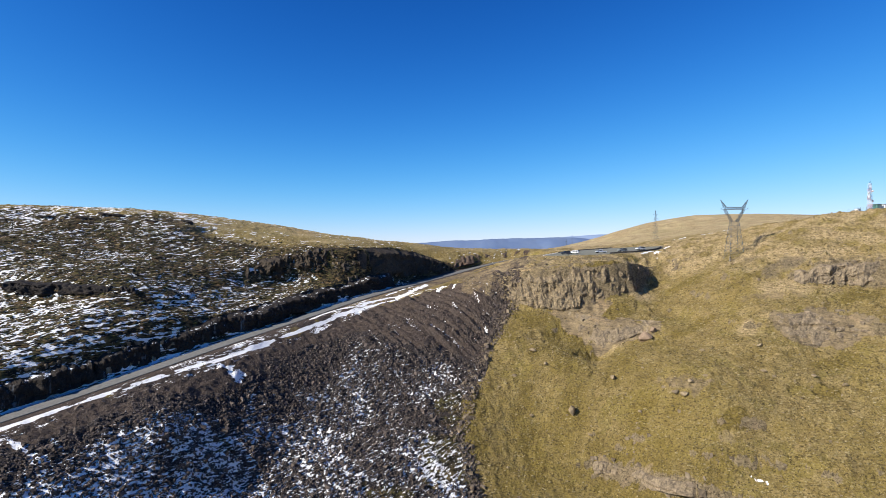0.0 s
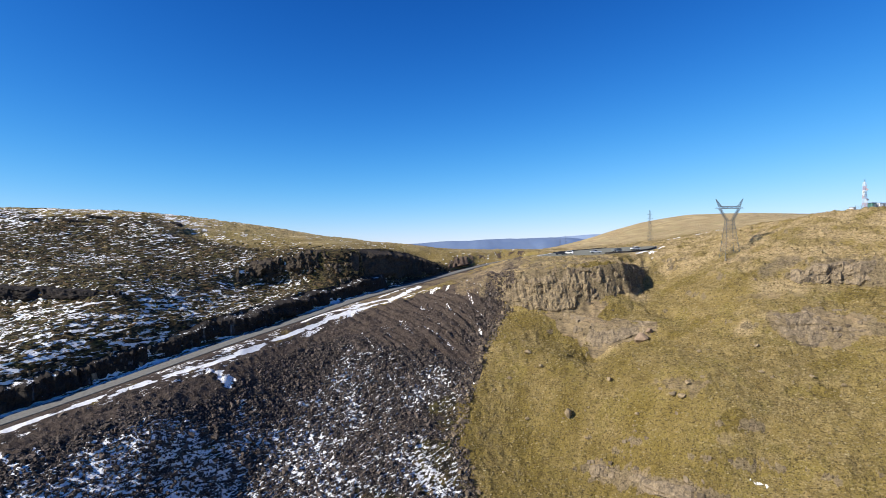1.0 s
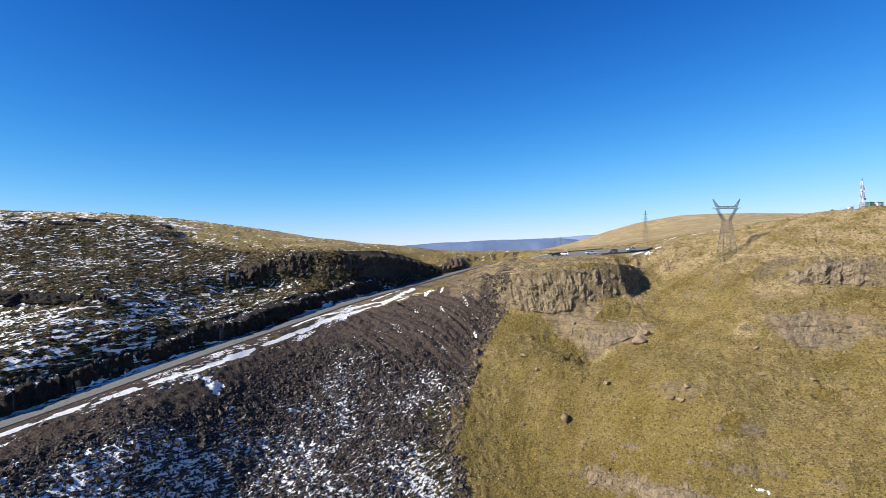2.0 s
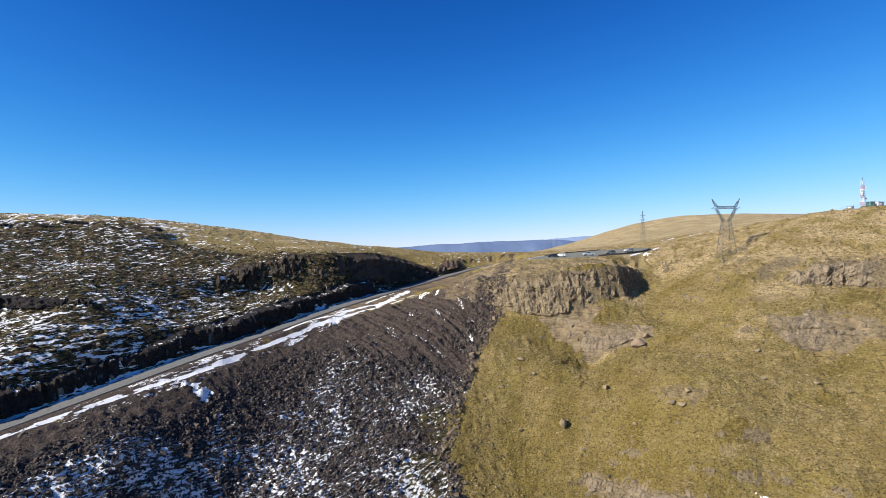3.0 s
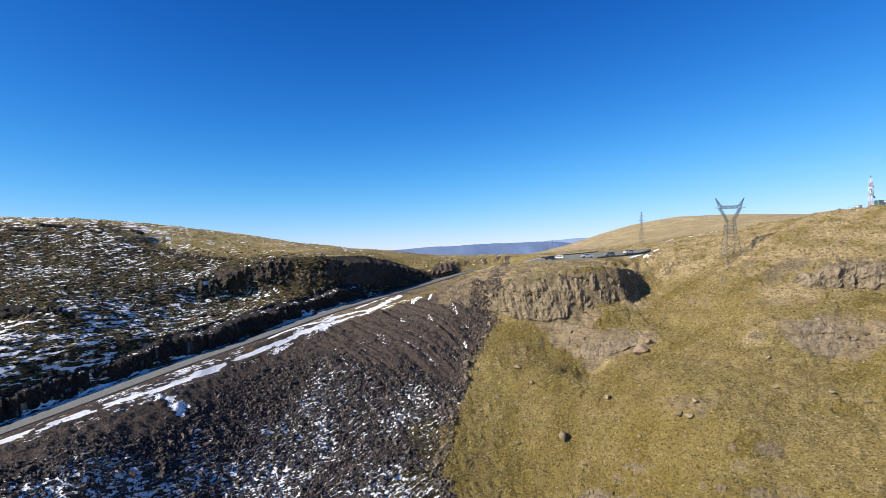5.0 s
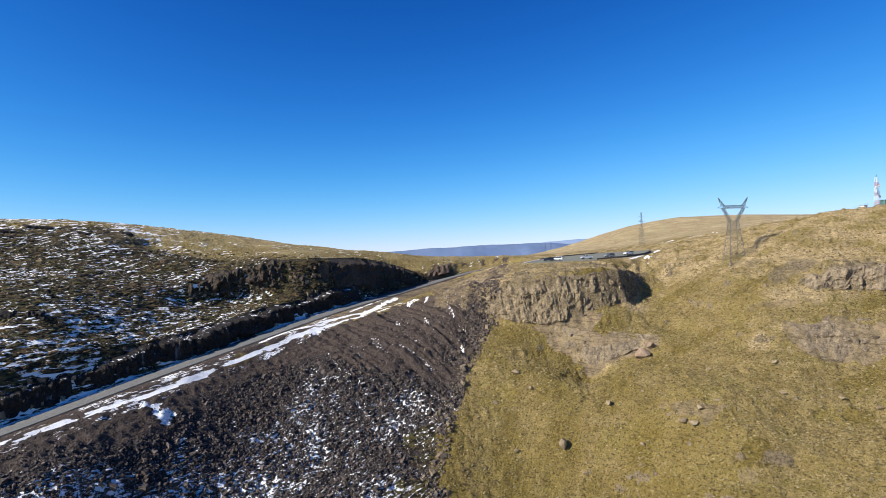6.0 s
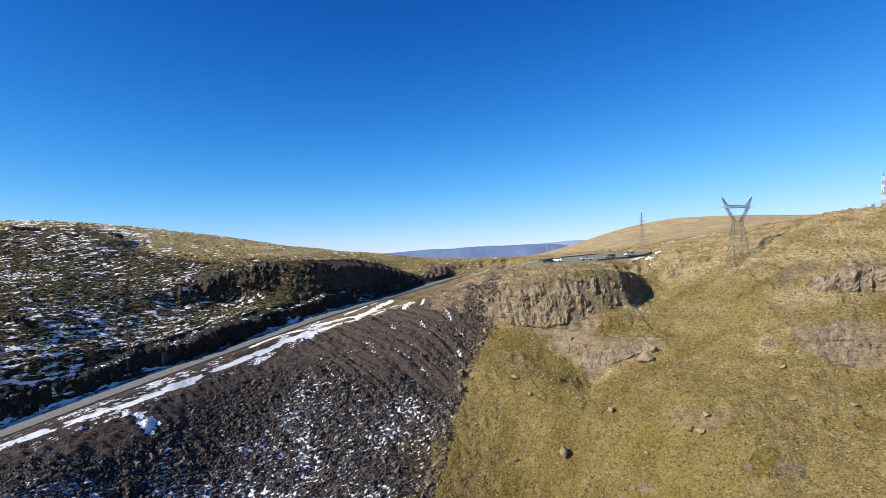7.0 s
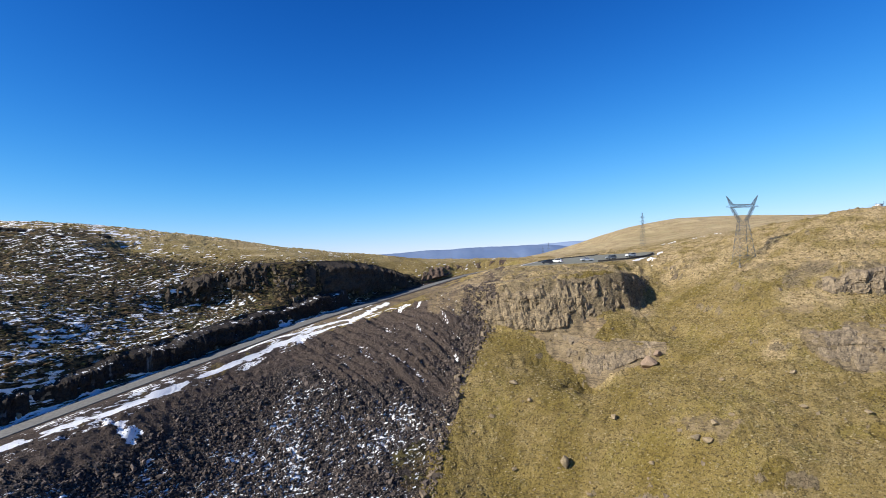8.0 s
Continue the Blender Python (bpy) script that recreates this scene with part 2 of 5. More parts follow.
def plain(name, lo, hi, scale=3.0, rough=0.8, metal=0.0, depth=0.02):
    m = Mat(name)
    n = m.noise(scale, 5, 0.65)
    return m.done(m.mix(m.ramp(n, 0.3, 0.7), lo, hi), rough, metal, n, depth)


GROUND = ground_material()

# ---- the lie of the land: named lines of crests, feet and brinks (x, y, height) ----
ROAD = rounded([(-190, 55, 3.0), (-150, 102, 7.5), (-115, 147, 15.6), (-96, 172.5, 21.0), (-77, 199, 26.8), (-57, 228.5, 32.2), (-37.5, 258, 37.8), (-15.5, 292, 42.0),
                (3, 325, 45.2), (18, 341, 48.5), (40, 348, 53.5), (62, 330, 57.2)])
LAND = {
    'hill_step': [(-118.2, 222, 51.4), (-112.9, 234, 52.3), (-105.9, 242, 52.3), (-97.0, 247, 50.4)],
    'hill_crest': [(-222.8, 285, 81.0), (-186.5, 295, 80.3), (-144.8, 300, 77.0), (-112.9, 320, 73.7), (-74.8, 335, 69.0), (-35.8, 345, 63.8), (-10.1, 350, 61.0)],
    'hill_back': [(-328.3, 420, 80.5), (-250.4, 430, 77.6), (-158.8, 450, 69.4), (-48.7, 470, 58.1), (-6.6, 470, 55.8)],
    'hill_high': [(-207.1, 265, 70.8), (-180.1, 272, 71.1), (-162.7, 280, 70.3), (-137.0, 285, 71.1), (-122.3, 300, 66.9), (-95.5, 305, 64.8), (-62.6, 308, 63.4)],
    'hill_mid': [(-175.9, 225, 56.9), (-156.8, 230, 57.5), (-141.9, 242, 57.3), (-121.5, 268, 59.2), (-105.6, 276, 60.3)],
    'ledge_top': [(-157.9, 202, 48.5), (-141.1, 201, 48.6), (-119.0, 201, 47.4), (-108.6, 204, 46.0)],
    'ledge_foot': [(-154.0, 197, 43.7), (-137.6, 196, 44.0), (-116.1, 196, 44.0), (-106.5, 200, 43.4)],
    'hill_low': [(-132.1, 169, 33.2), (-114.6, 181, 38.7), (-102.1, 195, 39.2), (-93.4, 211, 39.2), (-84.9, 232, 40.6)],
    'up_cliff_top': [(-90.9, 254, 51.6), (-85.6, 261, 54.0), (-75.9, 268, 56.8), (-63.5, 272, 59.7), (-50.6, 276, 60.0), (-37.8, 283, 59.7)],
    'up_cliff_foot': [(-89.8, 251, 46.0), (-84.0, 256, 45.7), (-74.5, 263, 46.1), (-59.6, 267, 49.1), (-49.3, 269, 49.0), (-36.9, 276, 49.8)],
    'crest': [(-109.4, 140, 14.1), (-102.3, 150, 16.0), (-93.7, 161, 18.4), (-83.5, 173, 20.8), (-71.6, 187, 22.9), (-58.3, 206, 25.9), (-42.6, 232, 31.3), (-21.4, 255, 36.4), (-1.1, 272, 39.7), (14.4, 284, 43.3)],
    'scree_up': [(-87.9, 146, 13.6), (-75.2, 152, 12.9), (-68.7, 166, 12.3), (-59.2, 181, 12.5), (-49.9, 197, 17.0), (-36.4, 205, 19.3), (-22.1, 213, 23.7), (-4.8, 227, 27.9), (8.5, 237, 31.9)],
    'scree_low': [(-88.7, 130, 5.7), (-70.5, 146, 3.4), (-48.6, 171, 2.4), (-40.6, 192, 10.6), (-24.0, 188, 4.3), (-9.4, 193, 6.3), (-0.9, 190, 3.2), (11.2, 200, 10.3)],
    'valley': [(-68.0, 141, -2.0), (-52.6, 158, -4.4), (-29.8, 167, -2.8), (-8.8, 180, 0.6), (7.2, 180, -2.1), (10.9, 166, -13.0)],
    'gully': [(19.6, 240, 31.5), (16.7, 226, 24.2), (13.9, 211, 16.2), (10.8, 200, 8.4)],
    'grass_a': [(30.1, 222, 24.8), (27.5, 203, 11.4), (31.5, 189, 0.8), (41.2, 182, -1.2)],
    'grass_b': [(39.1, 212, 21.1), (48.5, 206, 19.7), (57.2, 190, 13.0), (67.1, 169, 6.6)],
    'grass_c': [(66.6, 205, 23.4), (77.8, 184, 22.4), (74.4, 174, 16.1), (87.8, 161, 12.3), (88.9, 159, 9.3), (83.8, 149, 0.1)],
    'grass_d': [(89.9, 222, 33.7), (94.1, 200, 30.1), (94.9, 174, 20.6), (98.3, 155, 9.8), (99.9, 140, 2.9)],
    'band_foot': [(112.2, 192, 34.3), (116.1, 186, 30.1), (121.5, 183, 27.7), (130.6, 183, 30.4), (139.7, 179, 32.5)],
    'band_top': [(112.6, 196, 38.1), (120.5, 193, 38.6), (126.8, 191, 39.1), (134.9, 189, 39.1), (143.6, 184, 39.1)],
    'upband_foot': [(127.1, 207, 47.4), (135.5, 204, 47.2), (144.2, 202, 47.3), (152.2, 195, 46.2)],
    'upband_top': [(129.6, 211, 51.8), (137.4, 207, 54.4), (146.3, 205, 55.3), (155.4, 199, 55.8)],
    'shoulder': [(108.7, 262, 56.3), (118.9, 256, 57.2), (125.0, 242, 57.8), (138.5, 240, 63.1), (141.7, 227, 63.4), (157.9, 219, 64.4), (167.8, 215, 65.6)],
    'ridge': [(149.7, 275, 70.4), (165.8, 270, 73.5), (176.9, 255, 75.8), (183.4, 245, 76.6), (185.8, 238, 76.8)],
    'ridge_back': [(179.6, 330, 69.5), (209.3, 330, 71.8), (221.3, 310, 73.3), (226.4, 290, 74.2)],
    'nose_foot': [(21.5, 251, 41.5), (27.2, 246, 37.7), (39.7, 240, 34.9), (51.0, 237, 34.2), (62.6, 236, 36.5), (71.1, 237, 39.9), (78.0, 240, 42.2), (85.9, 249, 43.8), (93.8, 257, 46.6), (103.4, 262, 50.4)],
    'nose_top': [(22.0, 261, 48.9), (25.9, 257, 49.5), (36.0, 247, 50.9), (47.5, 243, 52.0), (61.5, 241, 52.6), (72.6, 242, 53.5), (80.5, 244, 53.2), (88.9, 254, 52.4), (96.5, 263, 51.1), (105.8, 268, 52.3)],
    'nose_crown': [(25.7, 300, 48.9), (40.8, 280, 54.7), (57.7, 268, 55.5), (73.7, 268, 56.0), (91.1, 272, 55.9), (106.6, 270, 55.4)],
    'lot_front': [(44.0, 292, 55.8), (61.4, 285, 56.6), (77.6, 282, 57.3), (98.3, 284, 58.3), (115.3, 292, 59.3)],
    'lot_back': [(50.2, 345, 57.9), (73.2, 340, 59.3), (92.2, 335, 59.7), (115.6, 335, 60.7), (130.6, 335, 61.7)],
    'cut_foot': [(5.4, 338, 49.2), (15.8, 345, 50.4), (26.7, 352, 52.6), (41.6, 359, 55.0), (54, 354, 56.6)],
    'cut_top': [(5.5, 346, 55.5), (16.1, 352, 56.1), (27.1, 358, 57.2), (42.3, 365, 58.2), (55, 360, 58.9)],
    'saddle': [(-5.6, 400, 60.0), (26.3, 400, 59.2), (66.2, 400, 59.2), (107.2, 420, 61.7)],
    'far_hill': [(132.4, 540, 62.7), (154.1, 560, 68.4), (179.6, 570, 78.8), (217.4, 580, 88.9), (262.4, 590, 95.3), (314.7, 600, 96.5), (380.5, 600, 92.3), (464.2, 600, 87.5)],
    'far_flank': [(123.8, 450, 62.2), (148.3, 430, 64.7), (165.9, 400, 68.4), (183.0, 370, 71.4)],
    'cut_cliff_top': [(-45.6, 279, 60.0), (-38.9, 290, 59.9), (-26.0, 306, 59.5), (-15.9, 319, 57.6), (-8.0, 327, 55.2), (0.2, 333, 51.6)],
    'cut_cliff_foot': [(-43.7, 268, 43.0), (-37.8, 279, 42.6), (-25.5, 298, 43.6), (-15.7, 312, 45.0), (-7.9, 321, 46.0), (1.2, 330, 47.5)],
    'far_back': [(220.1, 800, 52.8), (378.0, 850, 86.3), (539.0, 850, 90.5), (657.6, 850, 90.5)],
    'out_top': [(50.6, 235, 33.8), (56.4, 230, 32.7), (62.4, 225, 31.5), (68.0, 223, 31.3), (76.2, 221, 32.0), (83.5, 217, 32.1)],
    'out_foot': [(50.9, 231, 29.1), (56.1, 224, 24.9), (59.9, 216, 18.9), (66.2, 217, 24.1), (74.9, 217, 27.3), (82.4, 214, 29.1)],
    'low_top': [(45.8, 176, -5.6), (54.0, 171.5, -5.1), (60.0, 160, -3.6), (68.7, 151, -2.3)],
    'low_foot': [(45.3, 174, -8.9), (53.4, 169.5, -8.4), (57.7, 158, -7.3), (68.0, 149.5, -5.7)],
    'upband_left': [(114.2, 222, 51.8), (122.5, 217, 51.6)],
}


def cut_rise(x, y):
    """How far the brink of the road cutting stands above or below its usual height."""
    return 2.2 * noise.noise(Vector((x / 17, y / 17, 3.3))) + 1.4 * noise.noise(Vector((x / 6, y / 6, 8.1)))


def land_points():
    pts = [dense(v, 5.0) for v in LAND.values()]
    road = np.array([q for q in ROAD])
    way = np.gradient(road[:, :2], axis=0)
    way /= np.linalg.norm(way, axis=1)[:, None]
    left = np.stack([-way[:, 1], way[:, 0]], 1)

    def along(off, rise, lo=-1e9, hi=1e9):
        keep = (road[:, 1] > lo) & (road[:, 1] < hi)
        uneven = np.array([cut_rise(q[0], q[1]) for q in road])[:, None] if rise > 3 else 0
        line = np.concatenate([road[:, :2] + left * off, road[:, 2:] + rise + uneven], 1)[keep]
        pts.append(dense([tuple(q) for q in line], 5.0))

    def offset(name, off, rise):
        line = np.array(LAND[name])
        go = np.gradient(line[:, :2], axis=0)
        go /= np.linalg.norm(go, axis=1)[:, None]
        moved = np.stack([line[:, 0] - go[:, 1] * off, line[:, 1] + go[:, 0] * off, line[:, 2] + rise], 1)
        pts.append(dense([tuple(q) for q in moved], 5.0))

    for name in ("nose_top", "up_cliff_top", "cut_cliff_top"):  # level shelves behind the brinks
        offset(name, 4.5, 0.4)
        offset(name, 10, 1.3)
    offset("upband_top", 4, 1.5)
    offset("band_top", 4, 1.5)
    for name, drop in (("nose_foot", 2.0), ("upband_foot", 1.5), ("band_foot", 2.0), ("out_foot", 2.0)):
        offset(name, -3.5, -drop)
    for off, rise in ((-5.5, -0.3), (0, 0), (5.0, 0)):
        along(off, rise)
    along(6.8, 0.3, hi=322)
    along(9.6, 7.0, hi=200)
    along(9.8, 6.6, 200, 268)
    along(13.5, 7.4, 200, 255)
    along(-9.5, -1.0, hi=165)
    far = [(-600, 200, 120), (-500, 500, 110), (-250, 700, 70), (0, 620, 48), (120, 800, 40), (500, 420, 84), (400, 250, 82), (330, 120, 62), (280, 0, 40), (180, 60, 15),
           (0, 60, -60), (0, -150, -110), (-120, 40, -30), (-300, 60, 60), (-300, -150, 20), (300, -200, 40), (-1500, 0, 150), (1500, 0, 150), (0, 2000, -100), (0, -2000, -150),
           (1200, 1500, 0), (-1200, 1500, 0), (-4500, 4500, -100), (4500, 4500, -100), (4500, -4500, 0), (-4500, -4500, 0), (100, 110, -25), (40, 130, -30), (150, 150, 25), (220, 180, 60)]
    pts.append(np.array(far, float))
    pts = np.concatenate(pts)
    keep = []
    seen = set()
    for q in pts:
        key = (round(q[0] / 1.2), round(q[1] / 1.2))
        if key not in seen:
            seen.add(key)
            keep.append(q)
    return np.array(keep)


def spread(a, b, step, out_to_a, out_to_b, grow=1.09):
    v = list(np.arange(a, b + step / 2, step))
    s, q = step, v[-1]
    while q < out_to_b:
        s = min(s * grow, 160)
        q += s
        v.append(q)
    s, q = step, a
    low = []
    while q > out_to_a:
        s = min(s * grow, 160)
        q -= s
        low.append(q)
    return np.array(low[::-1] + v)


P = land_points()
SOFT = 0.8
K = np.sqrt(((P[:, None, :2] - P[None, :, :2]) ** 2).sum(-1) + SOFT ** 2)
n = len(P)
A = np.zeros((n + 1, n + 1))
A[:n, :n] = K - np.eye(n) * 0.25
A[:n, n] = A[n, :n] = 1
WEIGHT = np.linalg.solve(A, np.append(P[:, 2], 0))

FINE = 0.5
xs = spread(-235, 225, FINE, -4600, 4600)
ys = spread(120, 350, FINE, -3000, 4600)
GX, GY = np.meshgrid(xs, ys)
cx, cy = np.append(xs[:-1:2], xs[-1]), np.append(ys[:-1:2], ys[-1])
CX, CY = np.meshgrid(cx, cy)
C = np.zeros(CX.shape)
near_float = P.astype(np.float32)
for r0 in range(0, len(cy), 40):
    gx, gy = CX[r0:r0 + 40].ravel().astype(np.float32), CY[r0:r0 + 40].ravel().astype(np.float32)
    d = np.sqrt((gx[:, None] - near_float[None, :, 0]) ** 2 + (gy[:, None] - near_float[None, :, 1]) ** 2 + np.float32(SOFT ** 2))
    C[r0:r0 + 40] = (d.astype(np.float64) @ WEIGHT[:n] + WEIGHT[n]).reshape(C[r0:r0 + 40].shape)
across = np.stack([np.interp(xs, cx, row) for row in C])
H = np.stack([np.interp(ys, cy, col) for col in across.T], 1)

# where things are
road_p, road_s, road_z = beside(ROAD, GX, GY)
crest_p, crest_s, _ = beside(LAND["crest"], GX, GY)
EDGE = [(36, 262, 0), (31, 243, 0), (22.5, 228, 0), (14.8, 211, 0), (10.8, 200, 0), (7.2, 184, 0), (9, 172, 0), (16, 158, 0), (30, 120, 0), (40, 60, 0)]
edge_p, edge_s, _ = beside(EDGE, GX, GY)  # to its right (minus) lies the rubble side, seen walking downhill
on_fill = smooth(-1.5, 1.5, -crest_p + fbm(GX, GY, 6, 3, 5) * 2) * smooth(-2.0, 2.0, -edge_p + fbm(GX, GY, 7, 4, 6) * 5) * (GY < 300) * smooth(88, 112, GY)
near_road = smooth(8.5, 5.2, np.abs(road_p)) * (GY < 354) * smooth(64, 58, GX)
far_off = smooth(330, 480, np.hypot(GX, GY - 40))

gy_, gx_ = np.gradient(H, ys, xs)
steep = np.hypot(gx_, gy_)
cliff = smooth(0.95, 1.7, steep) * (1 - far_off)

# relief: rolling, tussocks, gullies in the fill, ledges of the lava flows
rough = fbm(GX, GY, 14, 5, 1) * 1.3 * (1 - 0.7 * far_off) + (np.abs(fbm(GX, GY, 3.2, 3, 2)) - 0.2) * 1.4 * (1 - far_off)
rough += fbm(GX, GY, 160, 4, 3) * 18 * smooth(700, 1200, np.hypot(GX, GY))
rill = np.abs(fbm(crest_s * 1.0 + fbm(GX, GY, 9, 2, 8) * 1.5, GX * 0 + crest_p * 0.08, 3.4, 3, 9))
rilled = smooth(95, 140, crest_s)
rough = rough * (1 - 0.55 * on_fill) * (1 - 0.3 * smooth(4, 12, road_p)) + on_fill * ((rill - 0.2) * (0.4 + 3.0 * rilled) + fbm(GX, GY, 1.6, 2, 10) * 0.8)
craggy = smooth(44, 56, H) * smooth(92, 112, GX) * (1 - far_off)
rough += craggy * (np.abs(fbm(GX * 0.7, GY, 2.6, 3, 14)) * 1.8 - 0.4)
flat_verge = smooth(-17, -13, road_p) * smooth(-2, -5, road_p) * smooth(1.0, -1.0, -crest_p) * (GY < 330)
H = H + rough * (1 - near_road) * (1 - 0.75 * flat_verge)
flow = 7.5
phase = (H + fbm(GX, GY, 40, 2, 12) * 3) / flow
tread = np.floor(phase) + smooth(0.35, 0.75, phase - np.floor(phase))
ledges = smooth(0.25, 0.5, steep) * (1 - on_fill) * (1 - near_road) * (1 - far_off) * 0.25 * smooth(-0.1, 0.25, fbm(GX, GY, 30, 3, 13))
H = H + (tread * flow - phase * flow) * ledges
LOT = [(52, 295), (62, 287), (80, 280), (97, 283.5), (110, 293), (119, 307), (128, 330), (102, 338), (80, 330), (64, 316)]


def lot_height(x, y):
    return 55.9 + 0.052 * (x - 44) + 0.035 * (y - 290)


lot_in = np.full(GX.shape, 1e9)
for (ax, ay), (bx, by) in zip(LOT, LOT[1:] + LOT[:1]):
    size = math.hypot(bx - ax, by - ay)
    lot_in = np.minimum(lot_in, ((bx - ax) * (GY - ay) - (by - ay) * (GX - ax)) / size)
on_lot = smooth(-7.0, -0.3, lot_in)
H = H * (1 - on_lot) + (lot_height(GX, GY) - 0.1) * on_lot
H = H * (1 - near_road) + (road_z - 0.12 - 0.02 * np.abs(road_p)) * near_road

X, Y, Z = GX.copy(), GY.copy(), H
gy_, gx_ = np.gradient(Z, ys, xs)
size = np.hypot(gx_, gy_) + 1e-6
knob = np.abs(fbm(X * 1.0, Y * 1.0, 4.5, 3, 20, Z * 0.45)) * 2 - 0.5 + fbm(X, Y, 1.3, 2, 24, Z) * 0.5
push = cliff * (1 - near_road) * knob * 0.5
X = X - gx_ / size * push
Y = Y - gy_ / size * push


def ground_at(x, y):
    """The ground's height at places, from the grid."""
    i = np.clip(np.searchsorted(xs, x) - 1, 0, len(xs) - 2)
    j = np.clip(np.searchsorted(ys, y) - 1, 0, len(ys) - 2)
    u, v = (x - xs[i]) / (xs[i + 1] - xs[i]), (y - ys[j]) / (ys[j + 1] - ys[j])
    return (Z[j, i] * (1 - u) + Z[j, i + 1] * u) * (1 - v) + (Z[j + 1, i] * (1 - u) + Z[j + 1, i + 1] * u) * v


def field_at(f, x, y):
    i = np.clip(np.searchsorted(xs, x) - 1, 0, len(xs) - 2)
    j = np.clip(np.searchsorted(ys, y) - 1, 0, len(ys) - 2)
    return f[j, i]


# covers
steep = size
north = smooth(-8, 4, road_p) * smooth(72, 50, GX)                          # the uphill side of the road
heath = north * smooth(300, 235, GY + GX * 0.25) * (1 - far_off) * smooth(78, 66, Z - 7 * smooth(-85, -150, GX) + fbm(GX, GY, 30, 3, 31) * 8)
below = -crest_p
fresh = 7 + 50 * smooth(98, 150, crest_s) + fbm(GX, GY, 12, 3, 32) * 10
gravel = on_fill
rubble = on_fill * smooth(-3, 6, below - fresh)
fill_grass = on_fill * smooth(0.0, 0.25, fbm(GX, GY, 16, 4, 33) + smooth(40, 75, below) * 0.35 - 0.25) * smooth(0, 10, below - fresh)
gravel = gravel * (1 - fill_grass)
rubble = rubble * (1 - fill_grass)
heath = np.maximum(heath, on_fill * (0.78 + 0.5 * fbm(GX, GY, 5, 3, 52)))
heath = np.maximum(heath, smooth(3.5, 5.5, road_p) * smooth(22, 16, road_p) * smooth(250, 265, GY) * smooth(345, 335, GY) * (GX < 12))
bare = np.zeros(GX.shape)
for top, foot, more in (("band_top", "band_foot", 1.0), ("upband_top", "upband_foot", 1.5), ("low_top", "low_foot", 1.5)):
    a, b = beside(LAND[top], GX, GY), beside(LAND[foot], GX, GY)
    ends = smooth(-2, 3, np.minimum(b[1], np.hypot(*(np.subtract(LAND[foot][0], LAND[foot][-1])[:2])) * 1.15 - b[1]))
    bare = np.maximum(bare, smooth(-1.5, 1.0, -a[0] + more * 0 + fbm(GX, GY, 8, 3, 38) * 3) * smooth(-more, 0.5, b[0] + fbm(GX, GY, 6, 3, 39) * 4) * ends)


def inside(outline, x, y):
    """Distance into an outline (outside: minus)."""
    best, within = np.full(x.shape, 1e18), np.zeros(x.shape, bool)
    for (ax, ay), (bx, by) in zip(outline, outline[1:] + outline[:1]):
        t = np.clip(((x - ax) * (bx - ax) + (y - ay) * (by - ay)) / ((bx - ax) ** 2 + (by - ay) ** 2), 0, 1)
        best = np.minimum(best, np.hypot(x - ax - t * (bx - ax), y - ay - t * (by - ay)))
        if ay != by:
            within ^= ((ay > y) != (by > y)) & (x < (bx - ax) * (y - ay) / (by - ay) + ax)
    return np.where(within, best, -best)


SLABS = [
    [(44, 237), (58, 235.5), (69, 234), (66, 228), (76, 222), (85, 218), (82, 214), (75, 213), (66, 213.5), (58.5, 215), (54, 221.5), (51, 230)],
    [(110, 197), (119, 195), (130, 190), (142, 184), (137, 181), (130, 181.5), (122, 181.5), (116, 187), (111, 192)],
    [(69, 184), (74, 180), (81, 177), (86, 175.5), (84, 172), (76, 171.5), (72, 176)],
    [(63.5, 172.5), (69, 171), (68.5, 167.5), (64, 169.5)],
    [(71, 164), (82, 161.5), (81, 157.5), (73, 160)],
    [(46, 177.5), (51, 176), (58, 170), (63, 162), (60, 158.5), (54, 168), (47, 174)],
    [(108, 210), (118, 206), (127, 203), (128, 199), (118, 202), (109, 206)],
]
slab = np.zeros(GX.shape)
ragged_edge = fbm(GX, GY, 6, 5, 71) * 5.0
for outline, hold in zip(SLABS, (0.8, 0.8, 0.56, 0.6, 0.5, 0.56, 0.5)):
    slab = np.maximum(slab, hold * smooth(-1.2, 1.2, inside(outline, GX, GY) + ragged_edge))
slab = slab * (1 - on_fill)
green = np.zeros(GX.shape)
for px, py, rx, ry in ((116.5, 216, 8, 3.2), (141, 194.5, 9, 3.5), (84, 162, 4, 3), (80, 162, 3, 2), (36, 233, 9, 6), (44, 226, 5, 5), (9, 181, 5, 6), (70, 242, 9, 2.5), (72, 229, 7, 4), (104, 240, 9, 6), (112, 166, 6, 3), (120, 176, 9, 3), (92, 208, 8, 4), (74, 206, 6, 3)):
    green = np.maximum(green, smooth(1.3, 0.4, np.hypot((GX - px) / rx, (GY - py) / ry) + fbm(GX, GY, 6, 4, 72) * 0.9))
# darker, browner tint low on the slope
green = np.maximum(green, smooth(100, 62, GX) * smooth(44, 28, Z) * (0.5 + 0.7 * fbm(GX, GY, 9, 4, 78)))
brow = smooth(34, 22, np.abs(GX - 58)) * smooth(238, 246, GY) * smooth(282, 268, GY) + smooth(16, 8, np.abs(GX - 30)) * smooth(240, 250, GY) * smooth(330, 300, GY)
rock = smooth(1.35, 1.8, steep + bare * 0.8 + fbm(GX, GY, 5, 3, 34) * 0.35) * (1 - far_off) * (1 - on_fill) * (1 - 0.8 * north)
rock = np.maximum(rock, np.clip(brow, 0, 1) * (0.52 + 0.9 * fbm(GX, GY, 4, 3, 55)))
